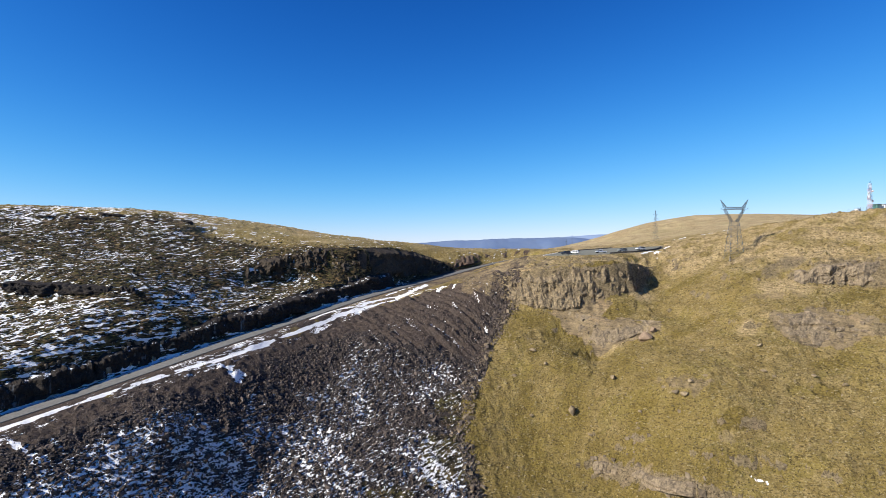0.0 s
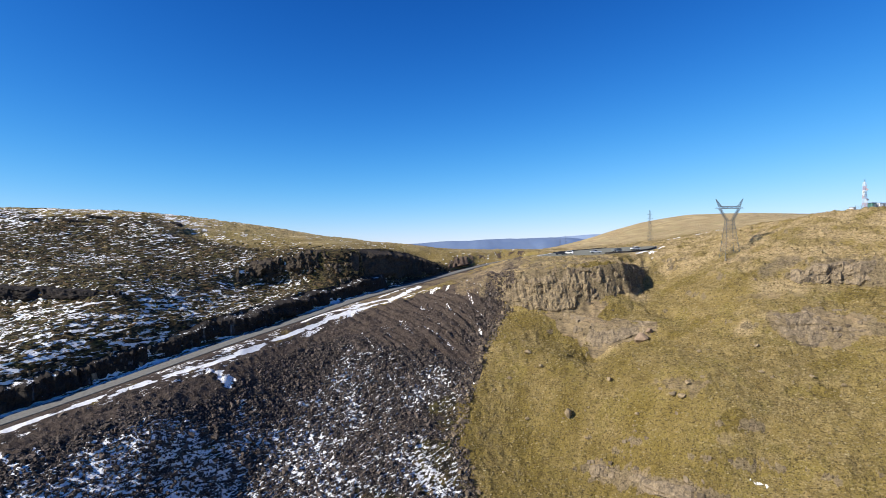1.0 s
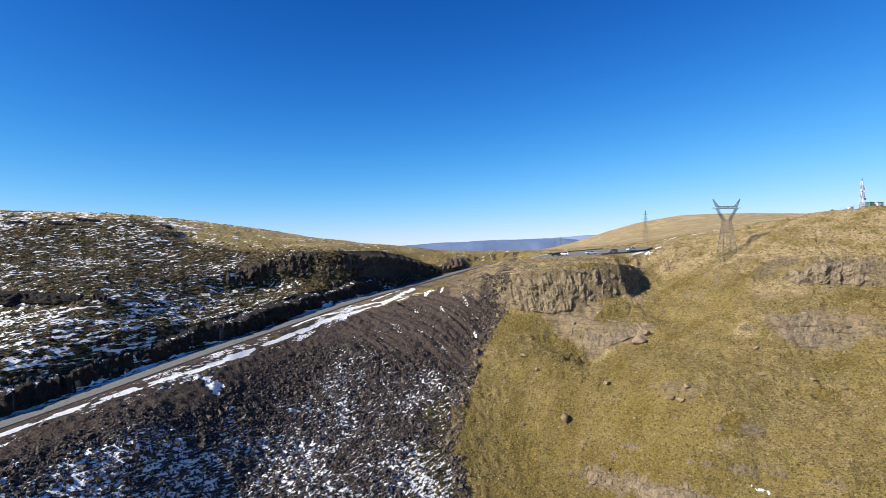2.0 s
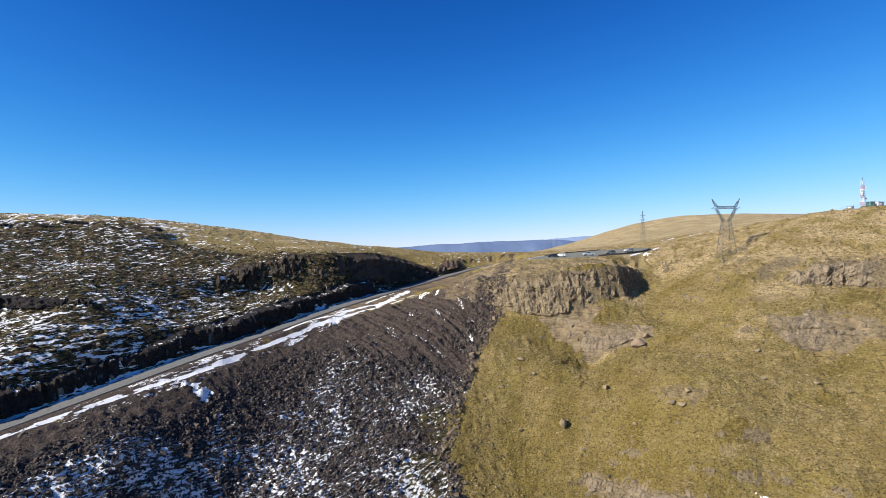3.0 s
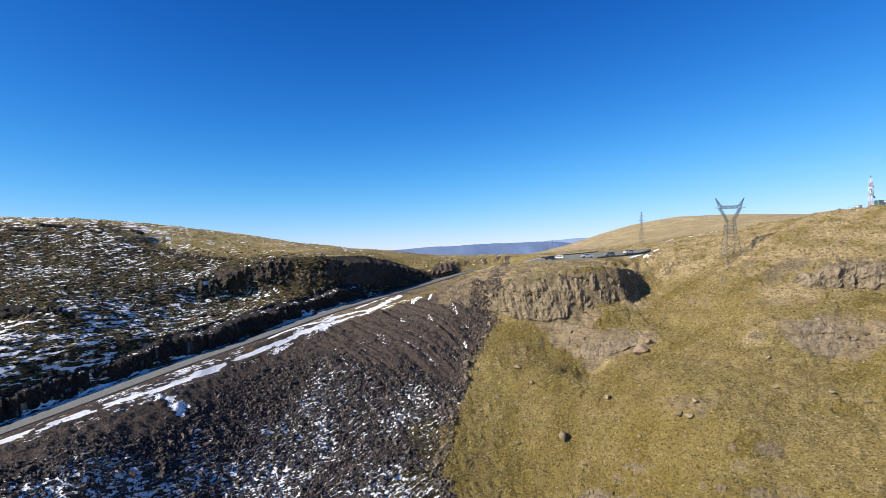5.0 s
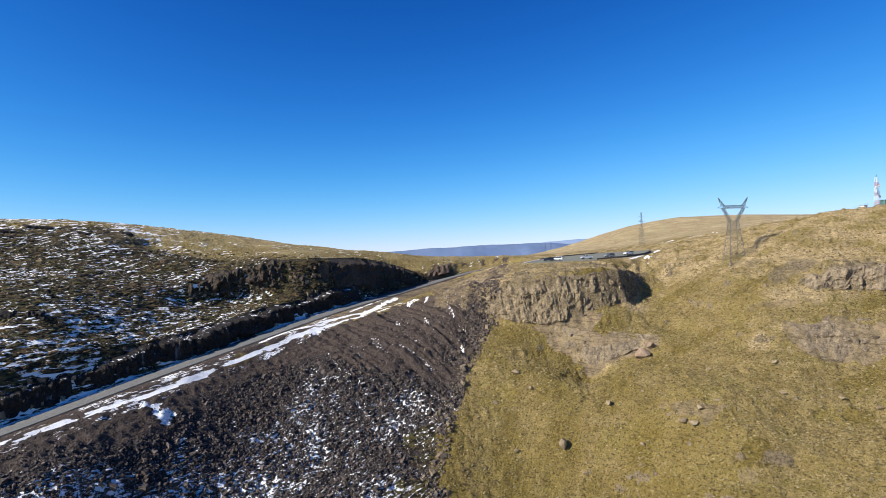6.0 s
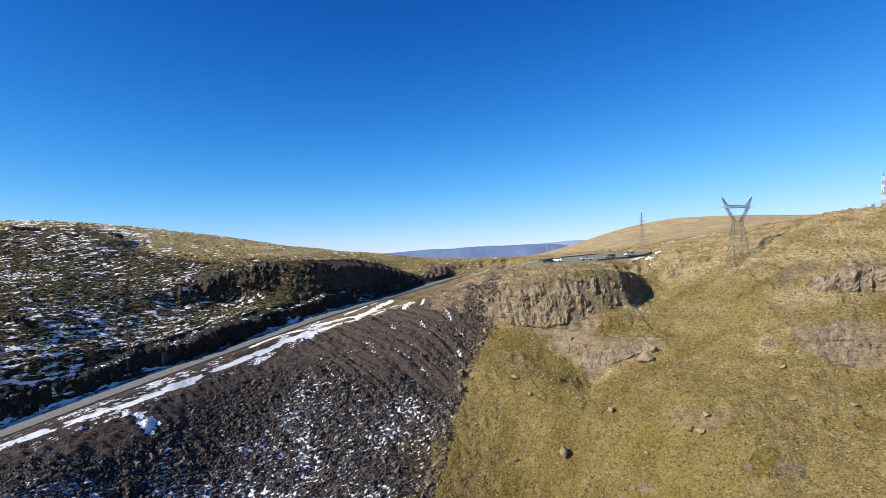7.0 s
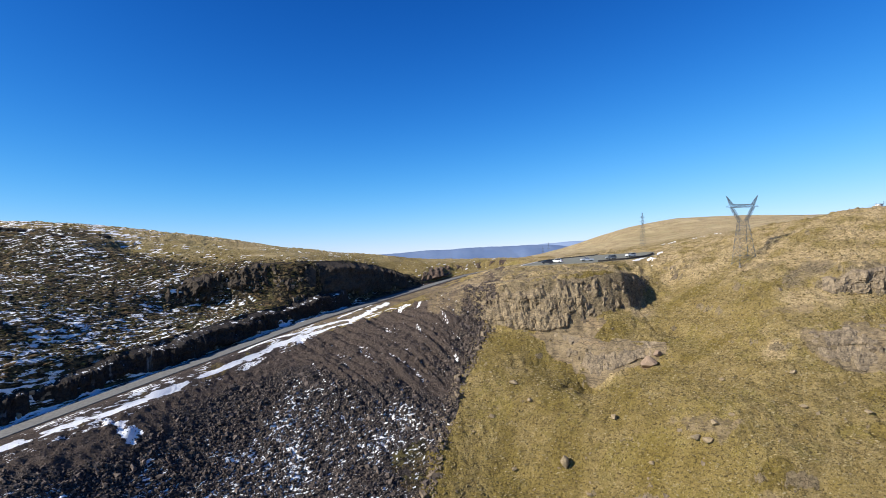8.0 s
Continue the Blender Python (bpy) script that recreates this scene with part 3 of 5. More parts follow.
rock = np.maximum(rock, smooth(46, 50, Z) * smooth(60, 56, Z) * smooth(112, 126, GX) * (GY < 240) * (0.36 + 0.8 * fbm(GX * 0.5, GY, 6, 4, 73)))
soil = smooth(0.16, 0.5, fbm(GX, GY, 22, 4, 35)) * (1 - north) * (1 - on_fill) * (1 - far_off) * 0.75
verge = smooth(-15, -12, road_p) * smooth(-3.6, -4.4, road_p) * (GY < 330) * (GX < 40)
high = smooth(40, 58, Z) * (1 - north) * (1 - on_fill)
soil = np.maximum(soil, brow * (0.55 + 0.6 * fbm(GX, GY, 7, 3, 42)))
soil = np.maximum(soil, 0.8 * smooth(1.5, 0.4, np.hypot((GX - 128) / 13, (GY - 204 + (GX - 128) * 0.35) / 5.5) + fbm(GX, GY, 7, 3, 54)))
soil = np.maximum(soil, high * (0.53 + 0.8 * fbm(GX, GY, 6, 4, 43))) * (1 - 0.8 * green)
gravel = np.maximum(gravel, near_road * 0.7)
bend = smooth(20, 10, np.abs(GX - 22)) * smooth(246, 256, GY) * smooth(330, 310, GY) * smooth(-3.6, -4.4, road_p)
gravel = np.maximum(gravel, bend * (0.75 + 0.5 * fbm(GX, GY, 6, 3, 56)))
gravel = np.maximum(gravel, verge * (0.8 + 0.7 * fbm(GX, GY, 5, 3, 49)))
heath = np.maximum(heath, verge * 0.45)
slab = np.maximum(slab, np.maximum(verge * smooth(222, 250, GY), bend) * (0.6 + 0.25 * fbm(GX, GY, 7, 3, 77)))
far_grass = np.maximum(0.52 * north * smooth(55, 64, Z + GX * 0.06 + fbm(GX, GY, 14, 3, 75) * 5) * smooth(-165, -115, GX), far_off * (1 - smooth(900, 1500, np.hypot(GX, GY))), smooth(60, 70, Z) * smooth(60, 110, GX)) * (1.0 + 0.3 * fbm(GX, GY, 20, 3, 50))
snow = north * (-0.08 * smooth(-42, -90, GX + (GY - 200) * 0.25) + 0.715 + 0.28 * fbm(GX, GY, 20, 4, 37) - 0.3 * smooth(1.3, 0.3, np.hypot((GX + 128) / 15, (GY - 293) / 10)) - 0.15 * smooth(-135, -75, GX) * smooth(52, 62, Z) - 0.12 * smooth(60, 74, Z) * smooth(-160, -110, GX)) * (1 - 0.7 * far_off) * (1 - 0.6 * rock) * (1 - 0.45 * smooth(-66, -52, GX) * smooth(250, 258, GY) * smooth(292, 284, GY)) * (1 - 0.15 * smooth(-95, -55, GX) - 0.3 * smooth(-45, -10, GX))
snow = np.maximum(snow, on_fill * (0.16 + 0.5 * smooth(0.1, 0.0, rill) * smooth(4, 14, below) * smooth(8, -4, below - fresh) + (0.55 + 0.28 * fbm(GX, GY, 9, 4, 40) + 0.11 * smooth(-42, -62, GX) - 0.11 * smooth(-45, -5, GX)) * smooth(0, 18, below - fresh)))
bank = smooth(1.3, 0.6, np.abs(below + 1.6 + fbm(GX, GY, 14, 3, 44) * 1.2)) * smooth(318, 282, GY)
snow = np.maximum(snow, bank * (1.0 + 1.0 * fbm(GX, GY, 5, 4, 41)))
streak = smooth(1.3, 0.5, np.abs(below + 5.5 + fbm(GX, GY, 12, 3, 47) * 1.5)) * smooth(300, 270, GY) * smooth(205, 235, GY)
snow = np.maximum(snow, streak * (1.0 + 0.8 * fbm(GX, GY, 8, 2, 48)))
snow = np.maximum(snow, verge * (0.53 + 0.55 * fbm(GX, GY, 6, 3, 45)) * smooth(290, 240, GY))
snow = np.maximum(snow, smooth(3.4, 4.2, road_p) * smooth(8.6, 7.0, road_p) * (0.8 + 0.4 * fbm(GX, GY, 9, 3, 46)) * (GY < 300) * (GX < 40))
for px, py, r in ((106, 279, 0.7), (108.5, 284.5, 2.0), (111, 285.5, 1.6), (82.3, 148.5, 0.5), (84, 146.8, 0.5), (-89.5, 263, 1.5), (-87, 264, 1.1), (-69.5, 184.5, 2.2), (-66.5, 184, 2.2)):
    snow = np.maximum(snow, 1.3 * smooth(1.4, 0.5, np.hypot(GX - px, GY - py) / r + fbm(GX, GY, 2.2, 3, 36) * 1.5))
# lone streaks: lying in rills of the fill, along its foot, and across the far flank
for ax, ay, bx, by, wide in ((-29, 223.3, -23.2, 212.8, 0.4), (-18, 204.5, -13.5, 200.5, 0.45), (-12, 229.6, -7.4, 220.3, 0.35), (-3.3, 218.9, 0.5, 213, 0.4), (4.3, 246.5, 7.8, 237.2, 0.3),
                             (13.6, 252.4, 15.7, 246.4, 0.35), (16.1, 235.3, 18.4, 227.4, 0.45), (11.9, 211.6, 13.3, 204.5, 0.45), (11.3, 228.2, 13.1, 223.5, 0.3), (-20.9, 258.7, -8.7, 289, 1.7), (-26, 263, -15, 286, 0.8),
                             (-3, 263, -0.5, 270, 0.8), (2.5, 270, 6, 272.5, 0.9), (-79.5, 158, -77, 153, 0.5), (-77, 153, -71.5, 150, 0.4), (-105, 137.5, -96, 134, 1.2), (-97, 140.3, -92.5, 138, 0.5), (81.5, 149.5, 84.5, 146.5, 0.4),
                             (99, 281.8, 111.5, 291.8, 0.65), (112, 292, 121.2, 306.5, 0.8), (121.5, 307, 125, 315, 1.8), (167, 368.5, 174, 370.5, 2.2), (182, 374, 191, 376, 1.5), (151, 371.5, 160, 374, 1.5)):
    t = np.clip(((GX - ax) * (bx - ax) + (GY - ay) * (by - ay)) / ((bx - ax) ** 2 + (by - ay) ** 2), 0, 1)
    off = np.hypot(GX - ax - t * (bx - ax), GY - ay - t * (by - ay)) / wide
    snow = np.maximum(snow, (0.82 if wide < 0.5 else 1.1) * smooth(1.3, 0.5, off + fbm(GX, GY, 3.0, 3, 74) * 1.2))
snow = snow * (1 - smooth(4.0, 3.4, np.abs(road_p)))


def sheet(name, X, Y, Z, layers, material):
    rows, cols = X.shape
    me = bpy.data.meshes.new(name)
    co = np.stack([X, Y, Z], -1).reshape(-1, 3).astype(np.float32)
    i = (np.arange(rows - 1)[:, None] * cols + np.arange(cols - 1)[None, :]).ravel()
    quads = np.stack([i, i + 1, i + cols + 1, i + cols], 1).astype(np.int32)
    me.vertices.add(len(co))
    me.vertices.foreach_set("co", co.ravel())
    me.loops.add(quads.size)
    me.loops.foreach_set("vertex_index", quads.ravel())
    me.polygons.add(len(quads))
    me.polygons.foreach_set("loop_start", np.arange(0, quads.size, 4, dtype=np.int32))
    me.polygons.foreach_set("use_smooth", np.ones(len(quads), bool))
    for key, values in layers.items():
        me.attributes.new(key, "FLOAT", "POINT").data.foreach_set("value", values.ravel().astype(np.float32))
    me.update(calc_edges=True)
    me.materials.append(material)
    return new(name, me)


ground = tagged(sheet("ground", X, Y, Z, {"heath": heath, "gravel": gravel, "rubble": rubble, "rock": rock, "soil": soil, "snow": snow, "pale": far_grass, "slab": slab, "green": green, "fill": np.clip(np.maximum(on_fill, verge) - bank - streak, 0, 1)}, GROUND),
                "rugged mountain slopes of dry grass, basalt and patchy snow", "ground", kind="structure")

# ---- the road ----
ASPHALT = plain("worn_asphalt", (0.12, 0.12, 0.112), (0.185, 0.182, 0.168), 1.2, 0.85)


def ribbon(name, line, right_edge, left_edge, lift, thick, material):
    bm = bmesh.new()
    pts = np.array(line)
    way = np.gradient(pts[:, :2], axis=0)
    way /= np.linalg.norm(way, axis=1)[:, None]
    left = np.stack([-way[:, 1], way[:, 0]], 1)
    rows = []
    for q, l in zip(pts, left):
        ring = []
        for off, dz in ((right_edge, -thick), (right_edge, 0), ((right_edge + left_edge) / 2, 0.04), (left_edge, 0), (left_edge, -thick)):
            ring.append(bm.verts.new((q[0] + l[0] * off, q[1] + l[1] * off, q[2] + lift + dz)))
        rows.append(ring)
    for a, b in zip(rows[:-1], rows[1:]):
        for k in range(4):
            bm.faces.new((a[k], a[k + 1], b[k + 1], b[k]))
    bmesh.ops.recalc_face_normals(bm, faces=bm.faces)
    return part(name, bm, material)


road_line = [tuple(q) for q in dense(ROAD, 2.0)]
tagged(ribbon("road", road_line, -3.0, 3.0, 0.03, 0.3, ASPHALT), "narrow grey asphalt mountain road climbing along a cut", "road", kind="structure")

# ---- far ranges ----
# blue haze of distance, mixed into the colours of the far hillsides
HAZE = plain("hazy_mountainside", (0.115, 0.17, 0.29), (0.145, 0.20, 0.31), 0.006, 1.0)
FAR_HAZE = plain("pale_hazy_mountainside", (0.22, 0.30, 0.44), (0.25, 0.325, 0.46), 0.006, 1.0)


def far_range(name, y, base, crest, seed, material, label):
    """A range whose crest runs through (x, height); its flank falls towards the pass in spurs."""
    x = np.linspace(-4200, 4200, 900)
    top = np.interp(x, *zip(*crest)) + fbm(x, x * 0 + seed, 150, 5, seed) * 7
    v = np.linspace(0, 1, 26)
    XX = np.repeat(x[None], len(v), 0)
    YY = y + np.repeat(v[:, None], len(x), 1) * 500
    spur = np.abs(fbm(XX, YY, 260, 3, seed + 3)) * 70
    ZZ = base + (top[None] - base) * np.sin(v[:, None] * math.pi / 2) + (spur - 14) * (1 - v[:, None]) * smooth(0, 0.2, v[:, None])
    return tagged(sheet(name, XX, YY, ZZ, {}, material), label, "mountains", kind="structure")


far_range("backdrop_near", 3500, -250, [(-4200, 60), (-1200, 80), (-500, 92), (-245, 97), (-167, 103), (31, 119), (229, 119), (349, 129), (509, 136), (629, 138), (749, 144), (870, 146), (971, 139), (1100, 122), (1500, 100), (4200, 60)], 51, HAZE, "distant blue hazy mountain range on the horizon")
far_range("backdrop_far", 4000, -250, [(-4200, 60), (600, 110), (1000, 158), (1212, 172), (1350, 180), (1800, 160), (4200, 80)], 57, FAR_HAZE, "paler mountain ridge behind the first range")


# ---- loose stones, tussocks and heath, strewn over the slopes ----
rng = np.random.default_rng(7)


def lump_shapes(count, levels, wobble, flat=1.0):
    out = []
    for k in range(count):
        bm = bmesh.new()
        bmesh.ops.create_icosphere(bm, subdivisions=levels, radius=1.0)
        bm.verts.ensure_lookup_table()
        v = np.array([q.co[:] for q in bm.verts])
        f = np.array([[q.index for q in face.verts] for face in bm.faces])
        bm.free()
        v = v * (1 + wobble * (rng.random((len(v), 1)) - 0.5) * 2) + wobble * 0.5 * (rng.random(v.shape) - 0.5)
        v[:, 2] *= flat
        out.append((v, f))
    return out


def block_shapes(count):
    """Angular jointed blocks: boxes with split, uneven faces."""
    out = []
    for k in range(count):
        bm = bmesh.new()
        bmesh.ops.create_cube(bm, size=1.7)
        bmesh.ops.subdivide_edges(bm, edges=bm.edges[:], cuts=1, use_grid_fill=True)
        bmesh.ops.triangulate(bm, faces=bm.faces[:])
        bm.verts.ensure_lookup_table()
        bm.verts.index_update()
        v = np.array([q.co[:] for q in bm.verts])
        f = np.array([[q.index for q in face.verts] for face in bm.faces])
        bm.free()
        v = v + (rng.random(v.shape) - 0.5) * 0.5
        out.append((v, f))
    return out


def chip_shapes(count):
    """Angular stones of six split faces."""
    out = []
    for k in range(count):
        bm = bmesh.new()
        bmesh.ops.create_cube(bm, size=1.5)
        bmesh.ops.triangulate(bm, faces=bm.faces[:])
        bm.verts.ensure_lookup_table()
        bm.verts.index_update()
        v = np.array([q.co[:] for q in bm.verts])
        f = np.array([[q.index for q in face.verts] for face in bm.faces])
        bm.free()
        out.append((v + (rng.random(v.shape) - 0.5) * 0.9, f))
    return out


def strew(name, shapes, x, y, z, size, aspect, material, label, category, tilt=0.5, turn=None):
    """One object of many lumps: places, sizes (x, y, z factors in aspect) and random turns."""
    vs, fs, base = [], [], 0
    n = len(x)
    turn = rng.random(n) * 2 * math.pi if turn is None else turn
    lean = (rng.random((n, 2)) - 0.5) * tilt
    which = rng.integers(0, len(shapes), n)
    for k, (v, f) in enumerate(shapes):
        i = np.nonzero(which == k)[0]
        if not len(i):
            continue
        w = v[None] * size[i, None, None] * aspect[i][:, None, :]
        c, sn = np.cos(turn[i])[:, None], np.sin(turn[i])[:, None]
        wx, wy = w[..., 0] * c - w[..., 1] * sn, w[..., 0] * sn + w[..., 1] * c
        wz = w[..., 2] + wx * lean[i, 0:1] + wy * lean[i, 1:2]
        co = np.stack([wx + x[i, None], wy + y[i, None], wz + z[i, None]], -1)
        vs.append(co.reshape(-1, 3))
        fs.append((f[None] + (base + np.arange(len(i)) * len(v))[:, None, None]).reshape(-1, 3))
        base += len(i) * len(v)
    v, f = np.concatenate(vs).astype(np.float32), np.concatenate(fs).astype(np.int32)
    me = bpy.data.meshes.new(name)
    me.vertices.add(len(v))
    me.vertices.foreach_set("co", v.ravel())
    me.loops.add(f.size)
    me.loops.foreach_set("vertex_index", f.ravel())
    me.polygons.add(len(f))
    me.polygons.foreach_set("loop_start", np.arange(0, f.size, 3, dtype=np.int32))
    me.polygons.foreach_set("use_smooth", np.zeros(len(f), bool))
    me.update(calc_edges=True)
    me.materials.append(material)
    return tagged(new(name, me), label, category, kind="stuff")


def scatter(count, x0, x1, y0, y1, chance):
    x, y = rng.uniform(x0, x1, count), rng.uniform(y0, y1, count)
    keep = rng.random(count) < field_at(chance, x, y)
    return x[keep], y[keep]


def varied(name, lo, hi, rough=0.9, scale=2.0, depth=0.08):
    m = Mat(name)
    n = m.noise(scale, 4, 0.65)
    col = m.mix(m.island(), lo, hi)
    col = m.mix(m.ramp(n, 0.45, 0.7, 0, 0.5), col, tuple(c * 1.5 for c in hi))
    return m.done(col, rough, 0, n, depth)


def mottled(name, colours, rough=0.95, scale=3.0, depth=0.1):
    """Clumps that differ among four colours, each with a grain of its own."""
    m = Mat(name)
    n, pick = m.noise(scale, 4, 0.7), m.island()
    col = m.mix(m.ramp(pick, 0.2, 0.35), colours[0], colours[1])
    col = m.mix(m.ramp(pick, 0.5, 0.62), col, colours[2])
    col = m.mix(m.ramp(pick, 0.8, 0.9), col, colours[3])
    col = m.mix(m.ramp(n, 0.48, 0.62, 0, 0.7), col, tuple(0.3 * c for c in colours[0]))
    return m.done(col, rough, 0, n, depth)


STONE = varied("loose_basalt", (0.014, 0.0115, 0.01), (0.15, 0.118, 0.096))
CRAG = varied("weathered_basalt", (0.10, 0.076, 0.05), (0.25, 0.195, 0.13), scale=1.0, depth=0.2)
HEATH = mottled("heath_clump", ((0.026, 0.022, 0.012), (0.10, 0.088, 0.026), (0.15, 0.098, 0.048), (0.24, 0.18, 0.088)))
TUFT = mottled("dry_tussock", ((0.12, 0.09, 0.034), (0.235, 0.18, 0.073), (0.29, 0.23, 0.105), (0.37, 0.30, 0.155)))
BUFF_STONE = varied("buff_stone", (0.17, 0.128, 0.075), (0.30, 0.232, 0.14), scale=1.5, depth=0.15)
small = lump_shapes(8, 1, 0.38)
blocks = block_shapes(10)
chips = chip_shapes(14)


def ones(n, a, b, c, d=0.3):
    return np.array([a, b, c]) * (1 + (rng.random((n, 3)) - 0.5) * 2 * d)


edge_rocks = smooth(4.5, 1.0, np.abs(edge_p + 0.5)) * (GY > 125) * (GY < 262)
boulder_run = smooth(10, 4, np.abs(edge_p + 5)) * (GY > 222) * (GY < 262)
x, y = scatter(140000, -130, 35, 122, 300, on_fill * (0.28 + 0.26 * rubble + 0.8 * boulder_run + 0.6 * edge_rocks))
count = len(x)
big = field_at(np.maximum(np.maximum(rubble, boulder_run), edge_rocks), x, y)
size = (0.10 + 0.10 * big + (0.035 + 0.05 * big) * rng.pareto(2.5, count)).clip(0.08, 0.6)
strew("loose_stones", chips, x, y, ground_at(x, y) + size * 0.3, size, ones(count, 1.0, 1.25, 0.95), STONE, "dark brown angular stones strewn down the fill slope", "stones", 0.9)

x, y = scatter(16000, -10, 40, 125, 262, smooth(3.2, 1.0, np.abs(edge_p + 1.2 + fbm(GX, GY, 7, 3, 76) * 2)) * (GY > 125) * (GY < 250) * 0.9)
count = len(x)
size = (0.19 + 0.12 * rng.pareto(2.4, count)).clip(0.12, 0.8)
strew("edge_stones", chips, x, y, ground_at(x, y) + size * 0.25, size, ones(count, 1.0, 1.25, 0.9), CRAG, "brown angular blocks lining the foot of the fill", "stones", 0.9)

level = np.arctan2(gy_, gx_) + math.pi / 2                                  # the way along the contour
skyline = smooth(26, 8, np.abs(beside(LAND["hill_crest"], GX, GY)[0]))
x, y = scatter(74000, -230, 10, 125, 345, heath * smooth(8.5, 11, road_p) * 0.62 * (1 - 0.75 * skyline))
count = len(x)
size = 0.17 + 0.22 * rng.random(count) ** 2 + 0.08 * rng.pareto(3.0, count).clip(0, 4)
strew("heath_clumps", small, x, y, ground_at(x, y) + size * 0.05, size, ones(count, 1.9, 1.1, 0.62, 0.4), HEATH, "dark brown and olive heath clumps on the snowy hillside", "heath", 0.4, field_at(level, x, y) + (rng.random(count) - 0.5) * 0.6)

grassy = (1 - on_fill) * smooth(-14, -18, road_p) * (1 - rock) * (1 - on_lot) * (1 - far_off) * (1 - slab)
x, y = scatter(80000, -10, 215, 125, 300, grassy * 0.6)
count = len(x)
size = 0.12 + 0.18 * rng.random(count) ** 2.5
strew("grass_tussocks", small, x, y, ground_at(x, y) + size * 0.1, size, ones(count, 1.5, 1.1, 0.8), TUFT, "straw-coloured dry grass tussocks on the steep slope", "grass", 0.4, field_at(level, x, y) + (rng.random(count) - 0.5) * 0.8)

x, y = scatter(11000, -10, 215, 125, 300, grassy * (0.25 + 0.5 * smooth(0.0, 0.3, fbm(GX, GY, 20, 3, 53)) + 0.4 * high) + np.clip(brow, 0, 1) * 0.7)
count = len(x)
size = 0.08 + 0.09 * rng.pareto(2.6, count).clip(0, 4)
strew("grass_stones", chips, x, y, ground_at(x, y) + size * 0.1, size, ones(count, 1.2, 1.0, 0.7), BUFF_STONE, "small tan stones scattered through the dry grass", "stones", 0.7)

x, y = scatter(30000, -235, 215, 125, 372, np.maximum(cliff, rock * 0.6) * (1 - on_fill) * smooth(6.2, 7.5, np.abs(road_p)) * 0.8)
count = len(x)
tall = field_at(cliff, x, y)
size = 0.2 + 0.4 * rng.random(count) ** 2 + 0.3 * tall * rng.random(count) ** 3
facing = np.arctan2(field_at(gy_, x, y), field_at(gx_, x, y)) + (rng.random(count) - 0.5) * 0.7
strew("crag_blocks", blocks, x, y, ground_at(x, y) - size * 0.35, size, ones(count, 0.9, 1.1, 1.0) * (1 + np.outer(tall, (0, 0, 0.5))), CRAG, "jointed brown basalt blocks standing out of the cliffs", "rocks", 0.35, facing)


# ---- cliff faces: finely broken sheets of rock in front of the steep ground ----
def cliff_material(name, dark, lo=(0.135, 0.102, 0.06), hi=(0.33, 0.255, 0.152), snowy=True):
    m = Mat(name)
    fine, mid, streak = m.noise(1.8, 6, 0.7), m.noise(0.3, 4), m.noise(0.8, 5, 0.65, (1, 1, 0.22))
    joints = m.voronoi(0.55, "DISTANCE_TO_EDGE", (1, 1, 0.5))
    # dark: the shade on sunless faces is put into the stone colour
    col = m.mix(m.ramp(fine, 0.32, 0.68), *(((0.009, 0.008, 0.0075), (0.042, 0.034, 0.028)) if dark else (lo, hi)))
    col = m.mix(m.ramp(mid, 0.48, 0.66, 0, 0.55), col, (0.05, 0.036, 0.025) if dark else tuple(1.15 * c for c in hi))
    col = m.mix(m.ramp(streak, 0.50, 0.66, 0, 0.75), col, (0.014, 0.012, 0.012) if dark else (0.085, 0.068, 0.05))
    if dark and snowy:
        ice = m.noise(0.5, 4, 0.6, (1, 1, 0.1))
        col = m.mix(m.ramp(ice, 0.6, 0.72, 0, 0.4), col, (0.30, 0.33, 0.36))
    col = m.mix(m.ramp(joints, 0.0, 0.04, 0.3, 0.0), col, (0.045, 0.036, 0.03))
    if dark and snowy:
        flat = m.math("ADD", m.upward(), m.math("MULTIPLY", m.noise(0.45, 5, 0.65, (0.7, 0.7, 1.2)), 1.6))
        col = m.mix(m.ramp(flat, 1.80, 1.90), col, (0.85, 0.85, 0.85))
    split_ = m.math("ABSOLUTE", m.math("SUBTRACT", m.noise(0.45, 4, 0.65, (0.5, 0.5, 3.2)), 0.5))
    col = m.mix(m.ramp(split_, 0.0, 0.02, 0.8, 0.0), col, (0.02, 0.016, 0.013) if dark else (0.06, 0.046, 0.034))
    lump = m.math("ADD", m.math("MULTIPLY", fine, 0.6), m.math("MULTIPLY", streak, 0.8))
    return m.done(col, 0.92, 0, lump, 0.5, 0.9)


CLIFF = cliff_material("buff_basalt", False)
BAND_CLIFF = cliff_material("tan_slabby_basalt", False, (0.15, 0.115, 0.072), (0.31, 0.24, 0.152))
# HILL, BARE and DARK hold the shade of cliffs turned from the sun
HILL_CLIFF = cliff_material("brown_basalt_with_shade", False, (0.011, 0.009, 0.007), (0.08, 0.061, 0.041))
BARE_CLIFF = cliff_material("shade_darkened_basalt", True, snowy=False)
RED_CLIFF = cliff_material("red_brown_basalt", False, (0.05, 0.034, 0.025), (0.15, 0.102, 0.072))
DARK_CLIFF = cliff_material("shade_darkened_icy_basalt", True)


def resample(line, count):
    line = np.array(line, float)
    at = np.linspace(0, len(line) - 1, count)
    return np.stack([np.interp(at, np.arange(len(line)), line[:, k]) for k in range(3)], 1)


